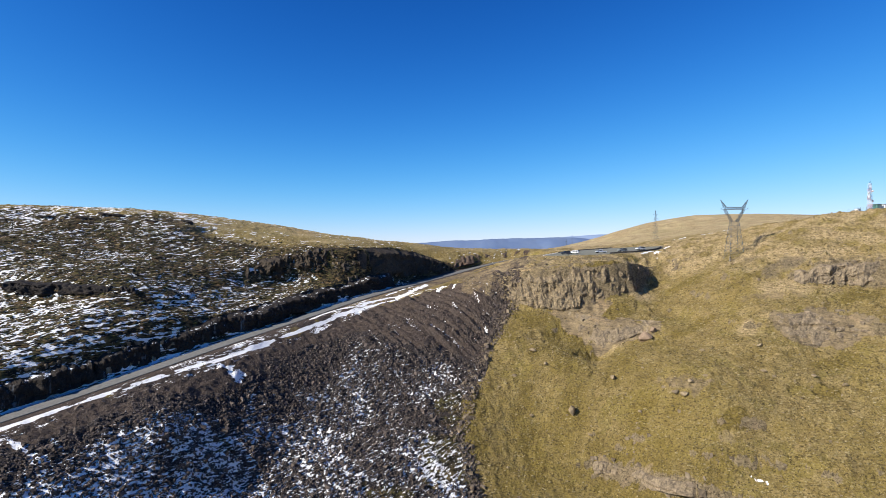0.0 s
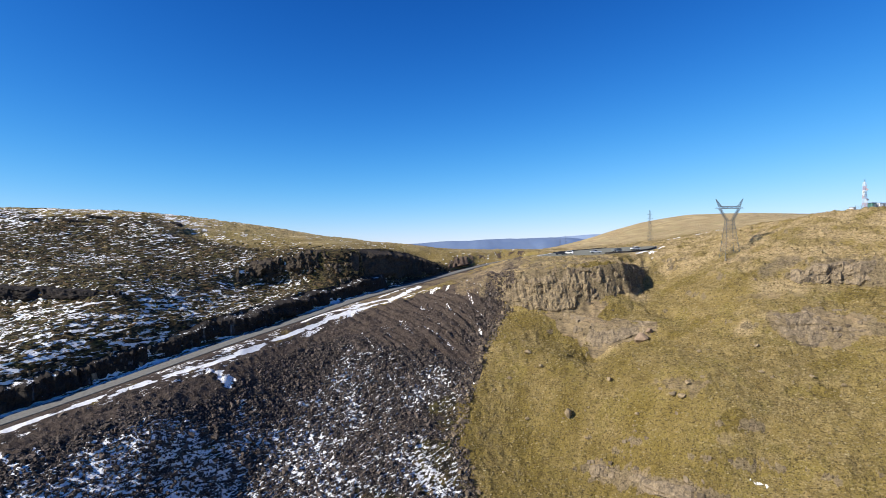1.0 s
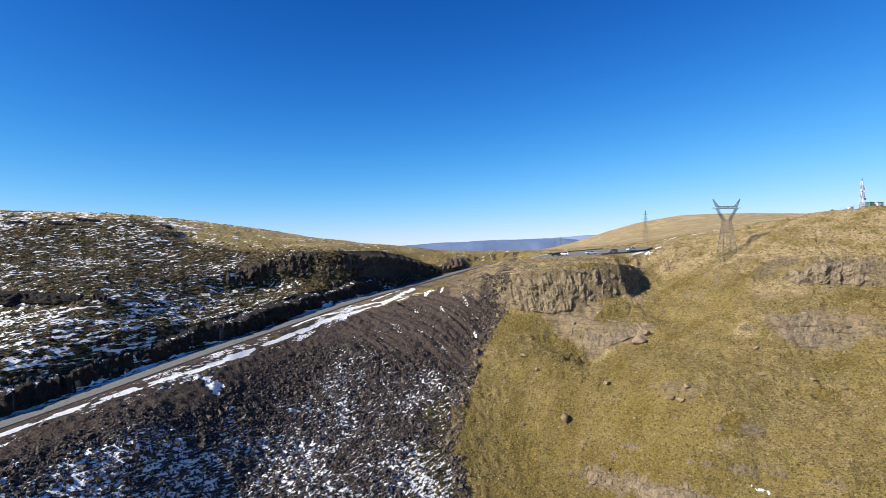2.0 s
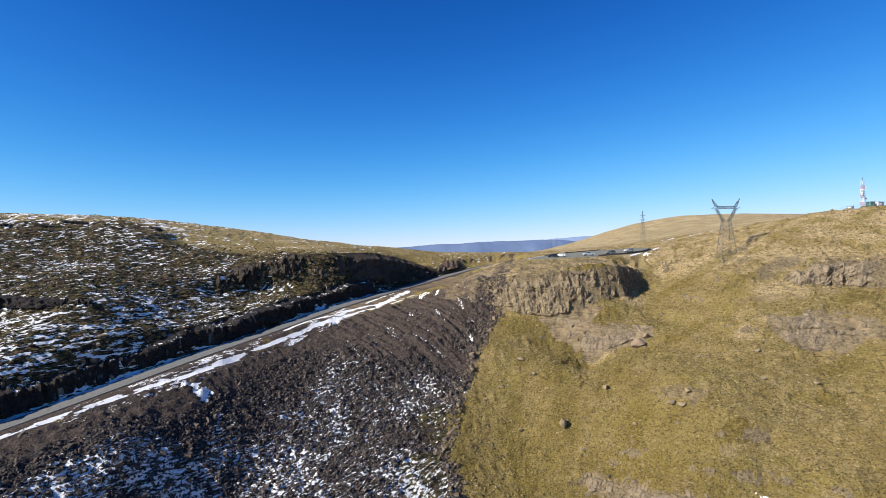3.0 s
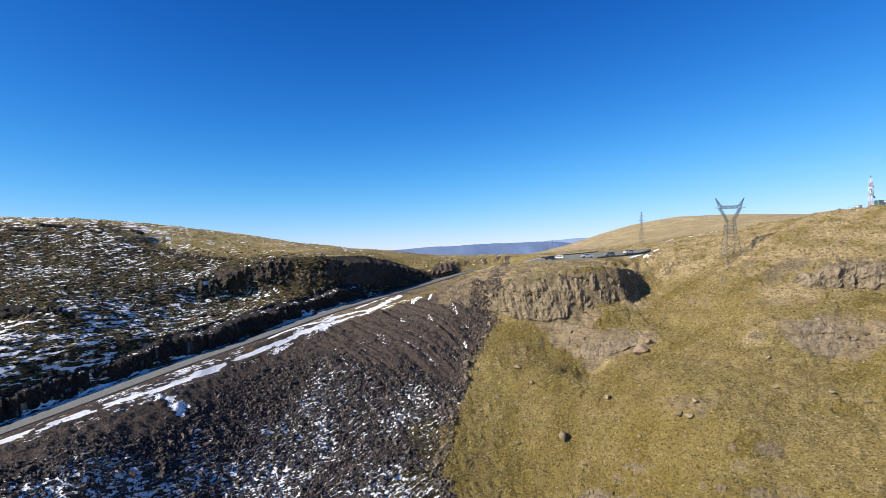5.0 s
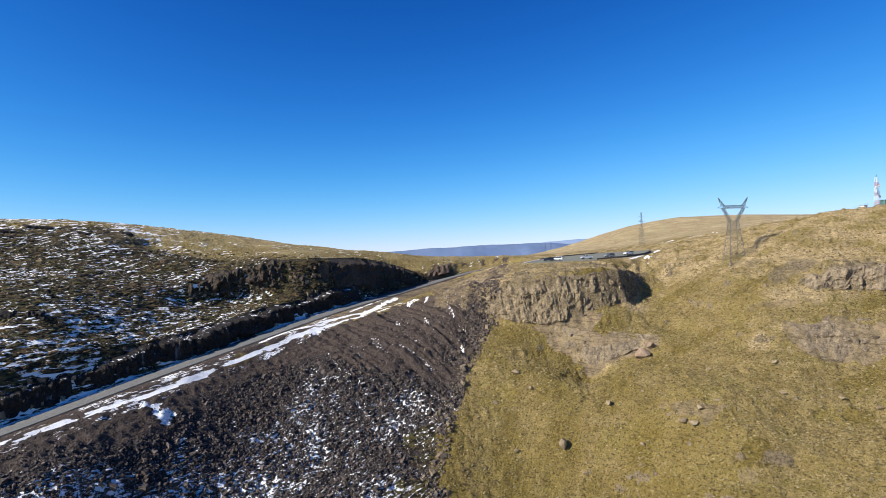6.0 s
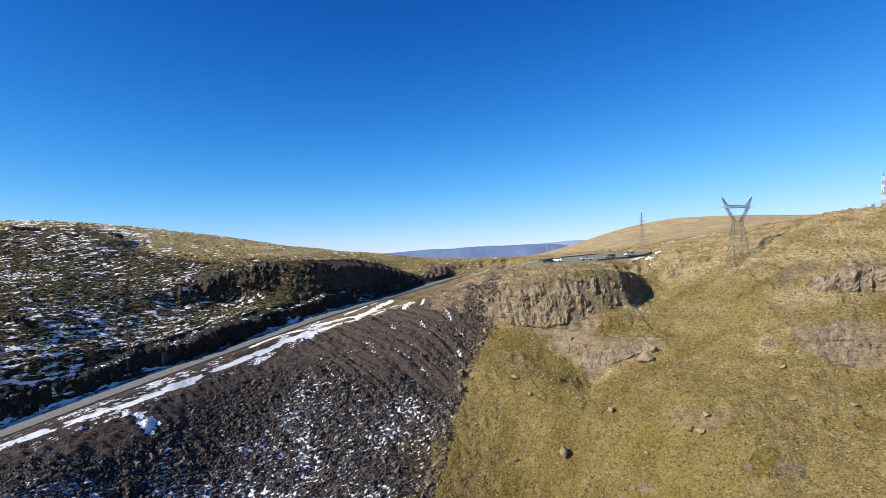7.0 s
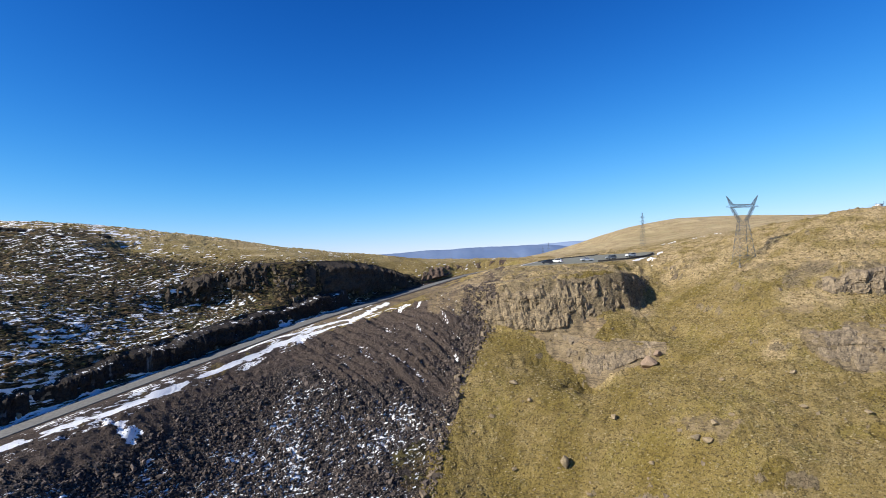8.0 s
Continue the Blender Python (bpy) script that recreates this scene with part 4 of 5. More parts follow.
def cliff_face(name, foot, top, relief, out, label, seed, step=0.4, sink=1.0, brow=0.0, material=None, lying=False, ends=0.05, waver=3.0, pillar=4.2, tatter=0.35):
    foot, top = np.array(foot, float), np.array(top, float)
    long = np.linalg.norm(np.diff(foot, axis=0), axis=1).sum()
    high = np.linalg.norm(foot - top, axis=1).max()
    nu, nv = int(long / step) + 2, int(high / step) + 6
    f, t = resample(foot, nu), resample(top, nu)
    way = np.gradient(f[:, :2], axis=0)
    for _ in range(12):
        way[1:-1] = (way[:-2] + way[1:-1] * 2 + way[2:]) / 4
    way /= np.linalg.norm(way, axis=1)[:, None]
    facing = np.stack([way[:, 1], -way[:, 0]], 1)
    v = np.linspace(-0.12, 1.06, nv)[:, None]
    X = f[None, :, 0] * (1 - v) + t[None, :, 0] * v
    Y = f[None, :, 1] * (1 - v) + t[None, :, 1] * v
    Z = f[None, :, 2] * (1 - v) + t[None, :, 2] * v
    run = np.repeat(np.linspace(0, long, nu)[None], nv, 0)
    wob = fbm(run, Z, 6, 2, seed) * waver
    columns = np.abs(fbm(run + wob, Z * 0.22 + seed, pillar, 3, seed + 1))          # upright joints
    beds = np.abs(fbm(run * 0.12, Z + wob * 0.3, 3.5, 2, seed + 2))              # lying ledges
    crumbs = fbm(run, Z, 1.7, 3, seed + 3)
    steps = np.floor(grain(run / 2.3, Z / 3.1, None, seed + 4) * 4) / 4
    if lying:
        columns, beds = columns * 0.4, np.abs(fbm(run * 0.1, Z * 1.6 + wob * 0.25, 3.0, 3, seed + 2)) * 2.2
    bays = fbm(run, run * 0 + seed, 16, 3, seed + 5) * 1.6
    push = out + brow * v + relief * bays + relief * (1.4 * columns - 0.5 + 1.0 * beds + 0.7 * crumbs + 1.1 * (steps - 0.4))
    u = np.linspace(0, 1, nu)[None]
    ragged = fbm(run, run * 0 + seed * 3.7, 7, 4, seed + 6) * tatter
    hem = smooth(0, ends, u) * smooth(1, 1 - ends, u) * smooth(-0.12, 0.06, v - np.maximum(ragged, 0)) * smooth(1.06, 0.86, v - np.minimum(ragged, 0))
    push = push * hem - sink * (1 - hem)
    X, Y = X + facing[None, :, 0] * push, Y + facing[None, :, 1] * push
    Z = Z + crumbs * 0.3 * relief
    ob = tagged(sheet(name, X, Y, Z, {}, material or CLIFF), label, "cliff", kind="structure")
    ob.data.polygons.foreach_set("use_smooth", np.zeros(len(ob.data.polygons), bool))
    return ob


def road_side(off, rise, lo, hi):
    line = [q for q in ROAD if lo < q[1] < hi]
    pts = np.array(line)
    way = np.gradient(pts[:, :2], axis=0)
    way /= np.linalg.norm(way, axis=1)[:, None]
    uneven = np.array([cut_rise(q[0], q[1]) for q in pts]) if rise > 3 else 0
    return np.stack([pts[:, 0] - way[:, 1] * off, pts[:, 1] + way[:, 0] * off, pts[:, 2] + rise + uneven], 1)


cliff_face("cliff_nose", LAND["nose_foot"], LAND["nose_top"], 1.2, 0.7, "buff and brown basalt cliff with upright cracks below the pass", 61, step=0.35, waver=1.0, pillar=2.6, ends=0.16, tatter=0.5)
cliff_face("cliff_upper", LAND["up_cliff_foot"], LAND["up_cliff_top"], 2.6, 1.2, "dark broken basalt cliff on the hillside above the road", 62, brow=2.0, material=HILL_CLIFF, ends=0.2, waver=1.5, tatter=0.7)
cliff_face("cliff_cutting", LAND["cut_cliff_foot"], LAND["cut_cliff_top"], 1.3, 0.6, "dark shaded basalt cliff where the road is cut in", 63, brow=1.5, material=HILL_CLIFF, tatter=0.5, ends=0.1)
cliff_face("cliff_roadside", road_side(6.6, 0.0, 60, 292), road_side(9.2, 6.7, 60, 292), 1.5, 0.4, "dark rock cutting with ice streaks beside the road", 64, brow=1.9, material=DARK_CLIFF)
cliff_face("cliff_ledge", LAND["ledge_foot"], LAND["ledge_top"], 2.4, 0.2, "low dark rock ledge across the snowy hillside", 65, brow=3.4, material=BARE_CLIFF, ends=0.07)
cliff_face("cliff_far_cutting", LAND["cut_foot"], LAND["cut_top"], 1.8, 0.8, "reddish brown rock cutting at the bend of the road", 66, material=RED_CLIFF, tatter=0.15)
cliff_face("cliff_band", LAND["band_foot"], LAND["band_top"], 0.7, 0.25, "grey slabby rock outcrop in the grass slope", 67, lying=True, material=BAND_CLIFF, waver=1.0, ends=0.12)
cliff_face("cliff_upper_band", LAND["upband_foot"], LAND["upband_top"], 1.5, 0.5, "grey cracked rock band high on the grass slope", 68, material=BAND_CLIFF, waver=1.0, ends=0.15, tatter=0.6)
cliff_face("cliff_outcrop", LAND["out_foot"], LAND["out_top"], 0.6, -0.15, "pale tan rock outcrop below the cliff", 69, material=BAND_CLIFF, ends=0.15, tatter=0.8)
cliff_face("cliff_low_band", LAND["low_foot"], LAND["low_top"], 0.8, 0.3, "brown rock band low on the grass slope", 70, lying=True, material=BAND_CLIFF)


def height(x, y):
    return float(ground_at(np.array([float(x)]), np.array([float(y)]))[0])


# small dark ledges under the skyline of the snowy hill
for k, (lx, ly, wide, high) in enumerate(((-180, 283, 9, 1.5), (-171, 291, 14, 1.6), (-136, 300, 6, 1.3), (-150, 290, 7, 1.0), (-197, 279, 8, 1.3))):
    low = [(lx + wide * q, ly + 0.6 * math.sin(7 * q + k), height(lx + wide * q, ly) - 0.3) for q in (-0.5, -0.25, 0, 0.25, 0.5)]
    cliff_face("cliff_skyline", low, [(q[0], q[1] + 0.9, q[2] + high) for q in low], 0.8, 0.9, "low dark rock ledge under the skyline of the snowy hill", 80 + k, brow=0.9, material=BARE_CLIFF, ends=0.2)


# ---- boulders that stand alone ----
def boulder(x, y, wide, high, seed, material, label):
    r = np.random.default_rng(seed)
    bm = bmesh.new()
    bmesh.ops.create_icosphere(bm, subdivisions=3, radius=1.0)
    cuts = [Vector(r.normal(size=3)).normalized() for _ in range(15)]
    for v in bm.verts:
        for q in cuts:
            over = v.co.dot(q) - 0.62
            if over > 0:
                v.co -= q * over
        v.co *= 1 + 0.08 * noise.noise(v.co * 2.5 + Vector((seed, 0, 0)))
        v.co = Vector((v.co.x * wide / 1.2, v.co.y * wide / 1.2 * 0.85, v.co.z * high / 1.35))
    ob = part("boulder", bm, material)
    ob.matrix_world = pose(x, y, float(ground_at(np.array([x]), np.array([y]))[0]) + high * 0.36, 0, 0, seed * 47 % 360)
    return tagged(ob, label, "boulder", "boulders on the grass slope")


TAN = varied("tan_boulder_stone", (0.19, 0.132, 0.088), (0.27, 0.195, 0.132), scale=1.2, depth=0.1)
for k, (bx, by, w, h) in enumerate([(76, 212.5, 3.4, 3.8), (79.5, 214, 2.2, 1.9), (43, 188.5, 2.0, 3.4), (58, 193, 1.4, 1.4), (74, 173.5, 2.2, 1.3), (72, 175.5, 1.8, 1.2), (77, 176, 1.6, 1.1),
                                    (37.5, 207, 1.5, 1.0), (34, 215, 2.2, 1.3), (82, 177, 1.3, 0.9), (100, 176, 1.4, 0.8), (62, 178, 1.2, 0.8), (30, 192, 1.3, 0.9), (104, 186, 1.5, 0.9),
                                    (112, 171, 1.6, 0.8), (52, 214, 1.3, 0.9), (88, 192, 1.2, 0.8), (118, 166, 1.4, 0.9), (26, 206, 1.2, 0.9), (47, 181, 1.2, 0.7)]):
    boulder(bx, by, w, h, k + 14, TAN if k < 2 else BUFF_STONE, "pinkish tan fractured boulder in the dry grass" if k < 2 else "brown weathered basalt boulder in the dry grass")


# the larger stones along the foot of the fill, each by itself
shared = []
for k in range(8):
    stone = boulder(0, 0, 1.0, 1.0, 40 + k, STONE, "dark angular stone among the rubble of the fill")
    stone["category"], stone["group"] = "boulder", "large stones on the fill slope"
    shared.append(stone)
wild = np.maximum(np.maximum(edge_rocks * 0.9, 0.14 * rilled), np.maximum(boulder_run, rubble * 0.35)) * on_fill
x, y = scatter(2600, -110, 30, 128, 262, wild)
x, y = x[:260], y[:260]
for k in range(len(x)):
    r = float(0.38 + 0.6 * rng.random() ** 2.5)
    at = pose(float(x[k]), float(y[k]), height(x[k], y[k]) + r * 0.25, float(rng.uniform(-25, 25)), float(rng.uniform(-25, 25)), float(rng.uniform(0, 360))) @ Matrix.Diagonal((r, r * rng.uniform(0.7, 1.1), r * rng.uniform(0.7, 1.1), 1))
    if k < 8:
        shared[k].matrix_world = at
    else:
        copy_thing(shared[k % 8], at).matrix_world = at


# ---- steel towers ----
def strut(bm, a, b, thick):
    a, b = Vector(a), Vector(b)
    d = (b - a).normalized()
    u = d.orthogonal().normalized() * thick / 2
    w = d.cross(u)
    ring = [[bm.verts.new(p + o) for o in (u, w, -u, -w)] for p in (a, b)]
    for k in range(4):
        bm.faces.new((ring[0][k], ring[0][(k + 1) % 4], ring[1][(k + 1) % 4], ring[1][k]))
    bm.faces.new(ring[0][::-1])
    bm.faces.new(ring[1])


def lattice_part(name, corners_low, corners_high, panels, material, parent, label="", leg=0.16, brace=0.09):
    """A braced column between two quadrilaterals of corners."""
    bm = bmesh.new()
    lo, hi = [Vector(q) for q in corners_low], [Vector(q) for q in corners_high]
    for k in range(4):
        strut(bm, lo[k], hi[k], leg)
    for p in range(panels):
        a, b = p / panels, (p + 1) / panels
        for k in range(4):
            m = (k + 1) % 4
            strut(bm, lo[k].lerp(hi[k], a), lo[m].lerp(hi[m], b), brace)
            strut(bm, lo[m].lerp(hi[m], a), lo[k].lerp(hi[k], b), brace)
            strut(bm, lo[k].lerp(hi[k], b), lo[m].lerp(hi[m], b), brace)
    return part(name, bm, material, parent, label)


def square(cx, cy, z, w, d):
    return [(cx - w / 2, cy - d / 2, z), (cx + w / 2, cy - d / 2, z), (cx + w / 2, cy + d / 2, z), (cx - w / 2, cy + d / 2, z)]


STEEL = plain("galvanised_steel", (0.10, 0.115, 0.12), (0.17, 0.19, 0.195), 2.0, 0.55, 0.6)
CONCRETE = plain("rough_concrete", (0.20, 0.18, 0.15), (0.28, 0.26, 0.22), 2.0, 0.9)


def power_pylon(x, y, high, turn):
    g = float(ground_at(np.array([x]), np.array([y]))[0])
    root = tagged(new("power_pylon"), "grey lattice steel power pylon on the grassy shoulder", "pylon")
    s = high / 24.0
    legs = square(0, 0, -1.2 * s, 6.2 * s, 6.2 * s)
    belt = square(0, 0, 8.0 * s, 4.4 * s, 4.0 * s)
    waist = square(0, 0, 14.6 * s, 3.2 * s, 1.8 * s)
    lattice_part("lower_body", legs, belt, 3, STEEL, root, leg=0.2, brace=0.1)
    lattice_part("upper_body", belt, waist, 4, STEEL, root, leg=0.17, brace=0.09)
    for side in (-1, 1):
        lattice_part("arm", square(side * 1.1 * s, 0, 14.6 * s, 0.9 * s, 1.6 * s), square(side * 4.0 * s, 0, 19.8 * s, 0.8 * s, 1.2 * s), 5, STEEL, root, leg=0.13, brace=0.075)
        lattice_part("earth_peak", square(side * 3.9 * s, 0, 20.8 * s, 1.1 * s, 1.0 * s), square(side * 5.7 * s, 0, 24.0 * s, 0.12, 0.12), 3, STEEL, root, leg=0.12, brace=0.07)
        bm = bmesh.new()
        strut(bm, (side * 6.0 * s, 0, 20.0 * s), (side * 4.2 * s, -0.5, 19.8 * s), 0.14)
        strut(bm, (side * 6.0 * s, 0, 20.0 * s), (side * 4.2 * s, 0.5, 20.8 * s), 0.14)
        part("beam_tip", bm, STEEL, root)
    lo = [(-4.3 * s, -0.6, 19.8 * s), (-4.3 * s, 0.6, 19.8 * s), (-4.3 * s, 0.6, 20.8 * s), (-4.3 * s, -0.6, 20.8 * s)]
    lattice_part("crossbeam", lo, [(-q[0], q[1], q[2]) for q in lo], 8, STEEL, root, leg=0.16, brace=0.1)
    for cx, cy, _ in square(0, 0, 0, 6.2 * s, 6.2 * s):
        bm = bmesh.new()
        bmesh.ops.create_cone(bm, cap_ends=True, segments=8, radius1=0.4, radius2=0.32, depth=2.4, matrix=Matrix.Translation((cx, cy, -2.5)))
        part("footing", bm, CONCRETE, root)
    root.matrix_world = pose(x, y, g + 0.9, 0, 0, turn)
    return root


power_pylon(124.0, 241, 23.6, -4)


def slim_tower(x, y, high, label):
    g = float(ground_at(np.array([x]), np.array([y]))[0])
    root = tagged(new("power_pylon"), label, "pylon", "slim pylons on the far flank")
    lattice_part("lower_body", square(0, 0, -0.5, 2.6, 2.6), square(0, 0, high * 0.6, 1.3, 1.3), 6, STEEL, root, leg=0.09, brace=0.05)
    lattice_part("upper_body", square(0, 0, high * 0.6, 1.3, 1.3), square(0, 0, high, 0.3, 0.3), 5, STEEL, root, leg=0.08, brace=0.04)
    for level, reach in ((0.72, 2.4), (0.86, 1.9)):
        bm = bmesh.new()
        for side in (-1, 1):
            strut(bm, (0, 0, high * level), (side * reach, 0, high * level + 0.1), 0.16)
            strut(bm, (0, 0, high * level + 0.8), (side * reach, 0, high * level + 0.1), 0.1)
        part("crossarm", bm, STEEL, root)
    root.matrix_world = pose(x, y, g, 0, 0, 15)


slim_tower(142, 378, 20.5, "slim grey lattice pylon at the foot of the hill")
slim_tower(196, 900, 30, "distant slim lattice pylon seen against the ridges")
slim_tower(228, 1000, 38, "distant slim lattice pylon seen against the ridges")

# ---- the radio mast on the ridge, with its huts and fence ----
RED = plain("red_mast_paint", (0.52, 0.22, 0.19), (0.60, 0.28, 0.25), 3.0, 0.6)
WHITE = plain("white_paint", (0.70, 0.70, 0.70), (0.82, 0.82, 0.82), 3.0, 0.5)
GREEN = plain("green_cabin_panel", (0.10, 0.22, 0.18), (0.14, 0.29, 0.24), 3.0, 0.6)
ROOFING = plain("grey_roof_sheet", (0.25, 0.27, 0.29), (0.36, 0.38, 0.40), 3.0, 0.5, 0.4)


def box(name, size, at, material, parent=None, label="", bevel=0.0):
    bm = bmesh.new()
    bmesh.ops.create_cube(bm, size=1.0, matrix=Matrix.Translation(at) @ Matrix.Diagonal((*size, 1)))
    if bevel:
        bmesh.ops.bevel(bm, geom=bm.edges[:], offset=bevel, segments=2, affect="EDGES")
    return part(name, bm, material, parent, label)


def radio_mast(x, y, high):
    root = tagged(new("radio_mast"), "red and white lattice radio mast with dish aerials on the ridge", "mast")
    steps = 6
    for k in range(steps):
        a, b = k / steps, (k + 1) / steps
        lattice_part("mast_section", square(0, 0, high * a, 1.5 - 0.7 * a, 1.5 - 0.7 * a), square(0, 0, high * b, 1.5 - 0.7 * b, 1.5 - 0.7 * b), 2, RED if k % 2 == 0 else WHITE, root,
                     "red painted section" if k % 2 == 0 else "white painted section", leg=0.10, brace=0.06)
    for level, side, r in ((0.62, -1, 0.75), (0.45, -1, 0.65), (0.70, 1, 0.45), (0.30, 1, 0.5), (0.52, -1, 0.5)):
        bm = bmesh.new()
        bmesh.ops.create_cone(bm, cap_ends=True, segments=16, radius1=r, radius2=r * 0.7, depth=0.4, matrix=pose(side * (0.9 + r * 0.5), -0.5, high * level, 100, 0, -side * 25))
        part("dish", bm, WHITE, root, "white drum dish aerial")
    bm = bmesh.new()
    for q in range(3):
        strut(bm, ((q - 1) * 0.3, 0, high), ((q - 1) * 0.3, 0, high + 1.0 + 0.3 * q), 0.07)
    part("whip_aerial", bm, STEEL, root)
    root.matrix_world = pose(x, y, height(x, y) - 0.2, 0, 0, 20)


radio_mast(185.5, 246, 11.0)


def equipment_hut(x, y, w, d, h, turn, wall, label):
    root = tagged(new("equipment_hut"), label, "hut", "huts beside the radio mast")
    box("wall", (w, d, h), (0, 0, h / 2), wall, root, bevel=0.03)
    box("roof", (w + 0.3, d + 0.3, 0.14), (0, 0, h + 0.07), ROOFING, root, bevel=0.03)
    box("door", (0.9, 0.06, 1.9), (w * 0.2, -d / 2 - 0.03, 1.0), ROOFING, root)
    root.matrix_world = pose(x, y, height(x, y) - 0.1, 0, 0, turn)


equipment_hut(189.5, 247, 2.4, 2.2, 2.3, 10, GREEN, "small green panel equipment hut beside the mast")
equipment_hut(193.5, 247.5, 3.2, 2.4, 2.5, 10, WHITE, "white container hut beside the mast")
equipment_hut(182.0, 248.5, 1.6, 1.6, 1.8, 10, WHITE, "small white cabinet hut beside the mast")


def wire_fence(points, label):
    root = tagged(new("fence"), label, "fence")
    line = [(x, y, height(x, y)) for x, y in points]
    for x, y, z in line:
        bm = bmesh.new()
        strut(bm, (x, y, z - 0.2), (x, y, z + 2.0), 0.1)
        part("post", bm, STEEL, root)
    for a, b in zip(line[:-1], line[1:]):
        bm = bmesh.new()
        for k in range(5):
            strut(bm, (a[0], a[1], a[2] + 0.3 + k * 0.4), (b[0], b[1], b[2] + 0.3 + k * 0.4), 0.03)
        part("wire", bm, STEEL, root)


wire_fence([(176, 246), (178, 245), (180, 244), (182, 243.2), (184.2, 242.6), (186.4, 242.4), (188.6, 242.4), (190.8, 242.4), (193, 242.6), (195.2, 243)], "tall grey wire fence on posts round the mast")

# ---- the parking place on the pass ----
LOT_FACE = plain("gritty_lot_surface", (0.15, 0.15, 0.115), (0.22, 0.215, 0.165), 0.8, 0.9)
bm = bmesh.new()
top = [bm.verts.new((x, y, lot_height(x, y))) for x, y in LOT]
low = [bm.verts.new((x, y, lot_height(x, y) - 0.6)) for x, y in LOT]
bm.faces.new(top)
for k in range(len(LOT)):
    m = (k + 1) % len(LOT)
    bm.faces.new((top[k], low[k], low[m], top[m]))
bmesh.ops.recalc_face_normals(bm, faces=bm.faces)
tagged(part("parking_lot", bm, LOT_FACE), "level grey-green gravelled parking place on the pass", "parking lot", kind="structure")

DARKSTONE = plain("dark_wall_stone", (0.05, 0.045, 0.04), (0.10, 0.09, 0.08), 1.5, 0.9, depth=0.1)


def low_wall(points, high, thick, name, material, label):
    root = tagged(new(name), label, "wall", kind="structure")
    for k, (a, b) in enumerate(zip(points[:-1], points[1:])):
        a, b = Vector(a), Vector(b)
        d = b - a
        n = max(1, int(d.length / 2.0))
        for q in range(n):
            c = a + d * (q + 0.5) / n
            z = lot_height(c.x, c.y)
            bm = bmesh.new()
            bmesh.ops.create_cube(bm, size=1.0, matrix=Matrix.Translation((c.x, c.y, z + high / 2 - 0.25)) @ Matrix.Rotation(math.atan2(d.y, d.x), 4, "Z") @ Matrix.Diagonal((d.length / n - 0.03, thick, high + 0.5, 1)))
            bmesh.ops.bevel(bm, geom=bm.edges[:], offset=0.05, segments=1, affect="EDGES")
            part("wall_stone", bm, material, root)


# the lot's shaded edge as a wall, its shade put into the dark stone
low_wall([(83, 281.2), (96.5, 284), (109.2, 293.4), (118, 307.2), (122.5, 319)], 0.7, 0.5, "retaining_wall", DARKSTONE, "low dark stone wall along the edge of the parking place")
low_wall([(52.6, 297), (64, 315.5)], 0.2, 0.4, "kerb", WHITE, "low whitewashed kerb at the end of the parking place")
low_wall([(64.5, 316), (80, 329.5), (101, 337.4)], 0.5, 0.5, "kerb", DARKSTONE, "low dark stone kerb at the back of the parking place")


# ---- parked vehicles ----
GLASS = Mat("tinted_car_glass").done((0.02, 0.025, 0.03), 0.08)
TYRE = plain("tyre_rubber", (0.015, 0.015, 0.015), (0.03, 0.03, 0.03), 8, 0.9)
LAMP = Mat("headlamp_glass").done((0.75, 0.75, 0.72), 0.15)
TAIL = Mat("red_tail_lamp").done((0.4, 0.02, 0.02), 0.2)


def paint(name, colour):
    m = Mat(name)
    m.bsdf.inputs["Coat Weight"].default_value = 0.4
    n = m.noise(6, 3)
    return m.done(m.mix(m.ramp(n, 0.4, 0.7, 0, 0.25), colour, tuple(c * 0.75 for c in colour)), 0.35, 0.1)


def profile_body(name, side, width, material, parent, tuck=0.0):
    """A body drawn as a side outline (x, z, half-width factor), thickened across."""
    bm = bmesh.new()
    rows = []
    for s in (-1, 1):
        rows.append([bm.verts.new((x, s * width / 2 * f, z)) for x, z, f in side])
    bm.faces.new(rows[0])
    bm.faces.new(rows[1][::-1])
    for k in range(len(side)):
        m = (k + 1) % len(side)
        bm.faces.new((rows[0][k], rows[1][k], rows[1][m], rows[0][m]))
    bmesh.ops.recalc_face_normals(bm, faces=bm.faces)
    bmesh.ops.bevel(bm, geom=bm.edges[:], offset=0.06, segments=2, affect="EDGES")
    return part(name, bm, material, parent, smooth_faces=False)


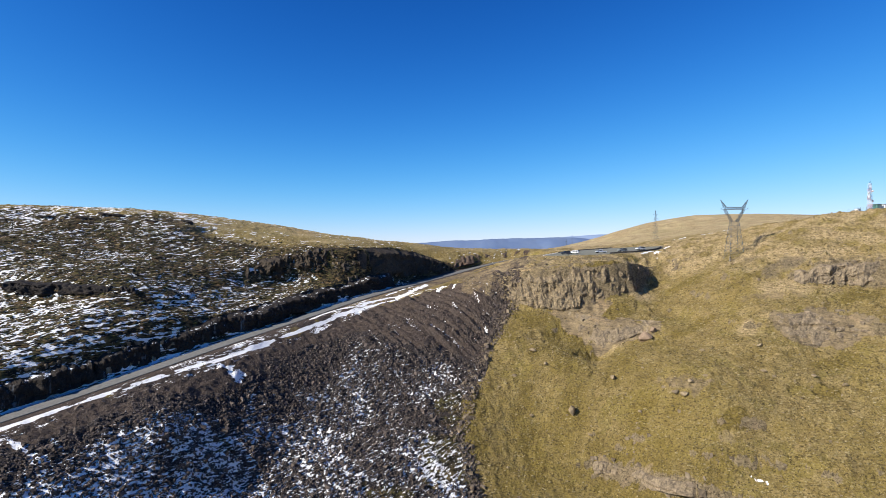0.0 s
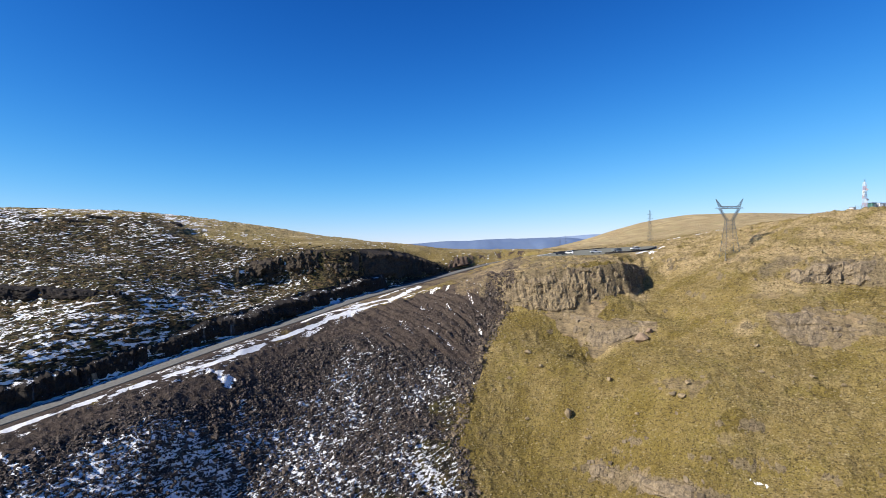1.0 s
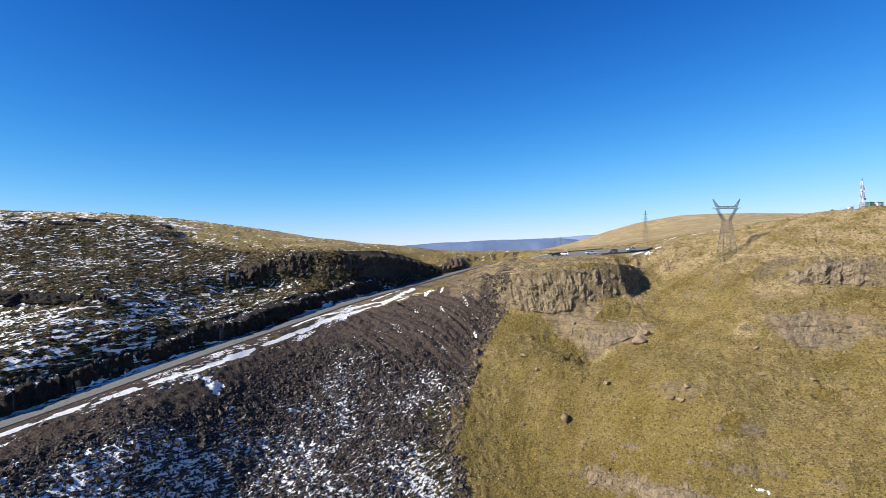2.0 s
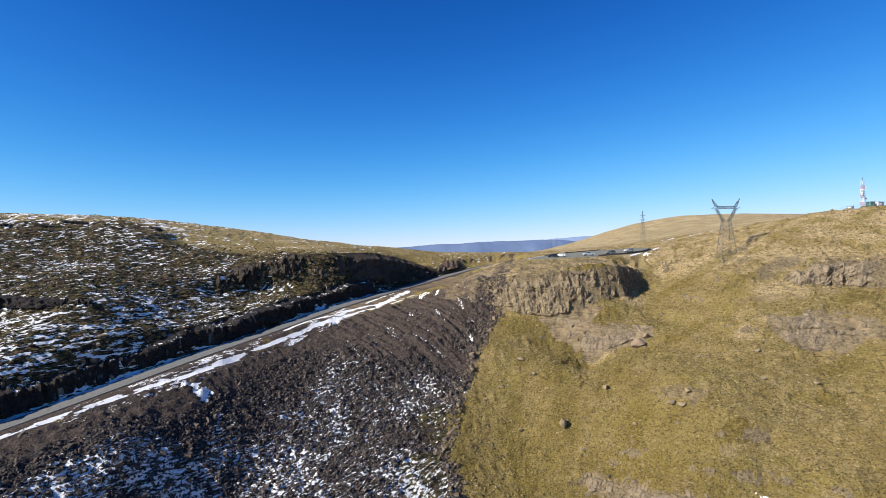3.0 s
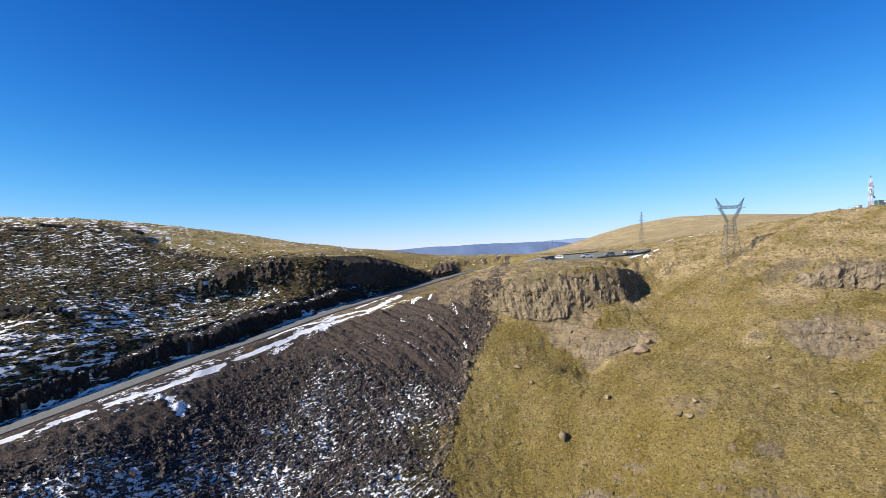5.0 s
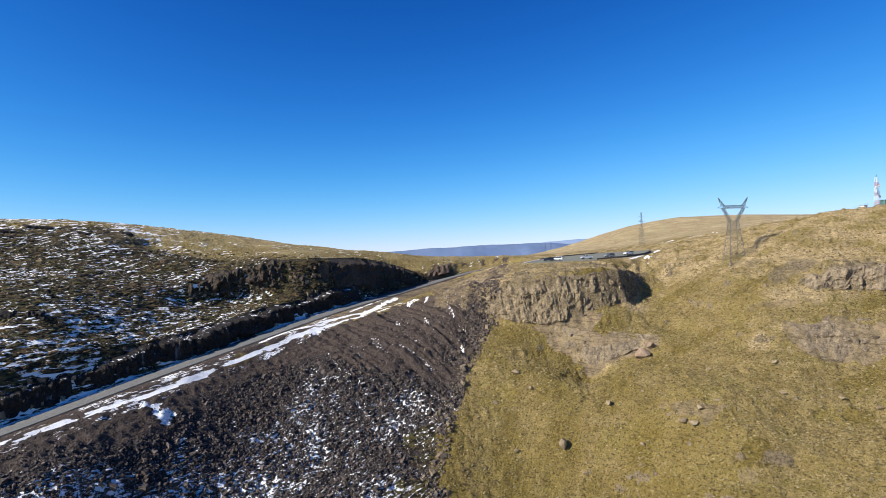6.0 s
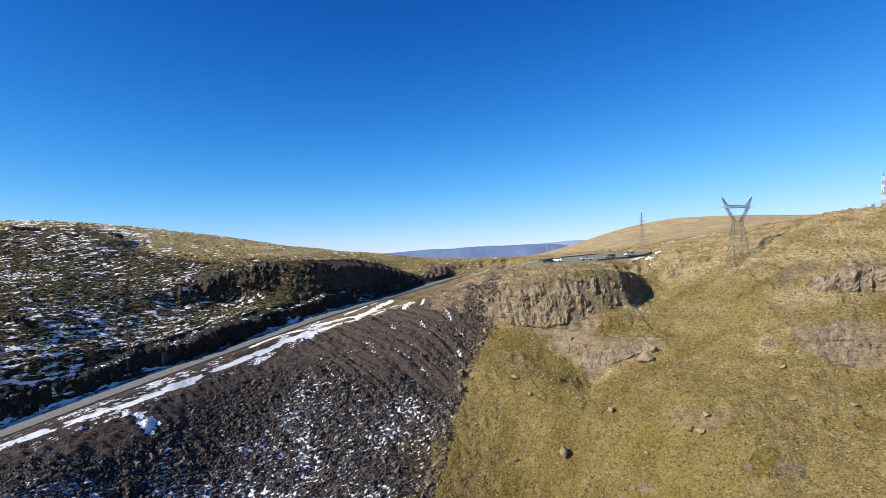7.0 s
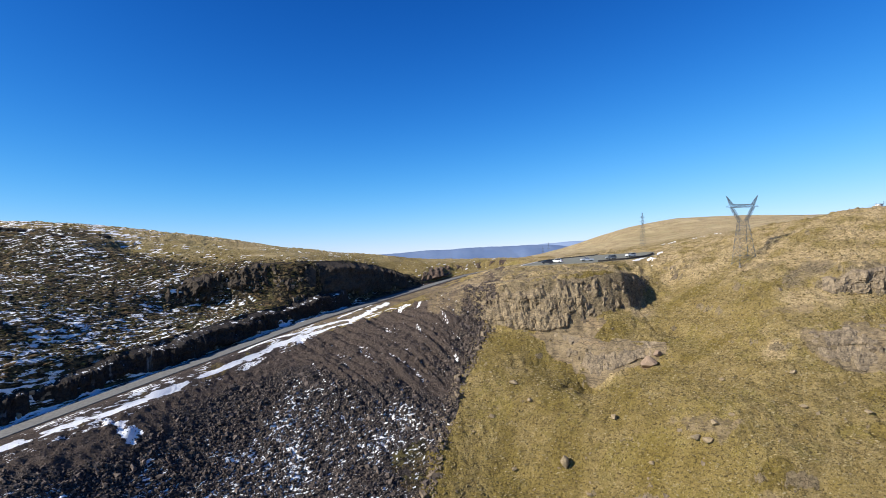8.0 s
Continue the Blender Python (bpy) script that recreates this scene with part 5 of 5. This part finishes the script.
def vehicle(x, y, turn, kind, coat, label):
    root = tagged(new(kind.replace(" ", "_")), label, kind, "vehicles parked on the pass")
    long = 5.2 if kind == "pickup" else 4.6
    h = long / 2
    hull = [(-h, 0.45, 0.96), (h, 0.45, 0.96), (h + 0.03, 0.75, 0.94), (h - 0.1, 0.98, 0.92), (h - 1.15, 1.1, 0.94), (-h + 0.05, 1.12, 0.95), (-h - 0.02, 0.7, 0.96)]
    profile_body("body", hull, 1.85, coat, root)
    back = -h + 2.0 if kind == "pickup" else -h + 0.15
    cab = [(back, 1.08, 0.94), (h - 1.2, 1.08, 0.94), (h - 1.95, 1.72, 0.78), (back + 0.25, 1.76, 0.78)]
    profile_body("cab", cab, 1.8, coat, root)
    for s in (-1, 1):
        bm = bmesh.new()
        q = [(back + 0.22, 1.16), (h - 1.42, 1.16), (h - 2.02, 1.62), (back + 0.4, 1.64)]
        vs = [bm.verts.new((a, s * (0.865 if b < 1.3 else 0.745), b)) for a, b in q]
        ws = [bm.verts.new((a, s * (0.80 if b < 1.3 else 0.68), b)) for a, b in q]
        bm.faces.new(vs)
        bm.faces.new(ws[::-1])
        for k in range(4):
            bm.faces.new((vs[k], ws[k], ws[(k + 1) % 4], vs[(k + 1) % 4]))
        bmesh.ops.recalc_face_normals(bm, faces=bm.faces)
        part("side_window", bm, GLASS, root, "dark tinted side window")
        box("headlight", (0.08, 0.32, 0.16), (h - 0.02, s * 0.66, 0.82), LAMP, root, bevel=0.02)
        box("tail_light", (0.08, 0.2, 0.22), (-h + 0.0, s * 0.74, 0.92), TAIL, root, bevel=0.02)
    bm = bmesh.new()
    vs = [bm.verts.new(q) for q in ((h - 1.27, -0.74, 1.16), (h - 1.27, 0.74, 1.16), (h - 1.86, 0.62, 1.66), (h - 1.86, -0.62, 1.66))]
    ws = [bm.verts.new(v.co + Vector((-0.05, 0, -0.03))) for v in vs]
    bm.faces.new(vs)
    bm.faces.new(ws[::-1])
    for k in range(4):
        bm.faces.new((vs[k], ws[k], ws[(k + 1) % 4], vs[(k + 1) % 4]))
    bmesh.ops.recalc_face_normals(bm, faces=bm.faces)
    part("windscreen", bm, GLASS, root, "dark tinted windscreen")
    for wx in (-h + 0.95, h - 0.95):
        for s in (-1, 1):
            bm = bmesh.new()
            bmesh.ops.create_cone(bm, cap_ends=True, segments=20, radius1=0.37, radius2=0.37, depth=0.24, matrix=pose(wx, s * 0.82, 0.37, 90, 0, 0))
            bmesh.ops.bevel(bm, geom=[e for e in bm.edges if len(e.link_faces) == 2 and e.calc_face_angle(0) > 1], offset=0.05, segments=2, affect="EDGES")
            wheel = part("wheel", bm, TYRE, root)
            bm = bmesh.new()
            bmesh.ops.create_cone(bm, cap_ends=True, segments=14, radius1=0.22, radius2=0.2, depth=0.03, matrix=pose(wx, s * 0.945, 0.37, 90, 0, 0))
            part("rim", bm, STEEL, wheel, "steel wheel rim")
    root.matrix_world = pose(x, y, lot_height(x, y), 0, -1.5, turn) @ Matrix.Scale(1.1, 4)


SILVER, DARK, CREAM, BLUEGREY = paint("silver_car_paint", (0.55, 0.57, 0.60)), paint("dark_car_paint", (0.03, 0.03, 0.04)), paint("white_car_paint", (0.78, 0.78, 0.77)), paint("grey_car_paint", (0.22, 0.24, 0.25))
vehicle(63.8, 294.5, 178, "car", DARK, "dark estate car parked at the edge of the pass")
vehicle(68.6, 296.5, 150, "car", CREAM, "white hatchback parked beside a dark car")
vehicle(81.2, 291.0, 186, "pickup", SILVER, "silver pickup parked on the gravel")
vehicle(92.6, 292.5, 195, "car", BLUEGREY, "grey off-road car parked on the gravel")
vehicle(104.6, 300.0, 200, "car", CREAM, "white car parked near the low stone wall")
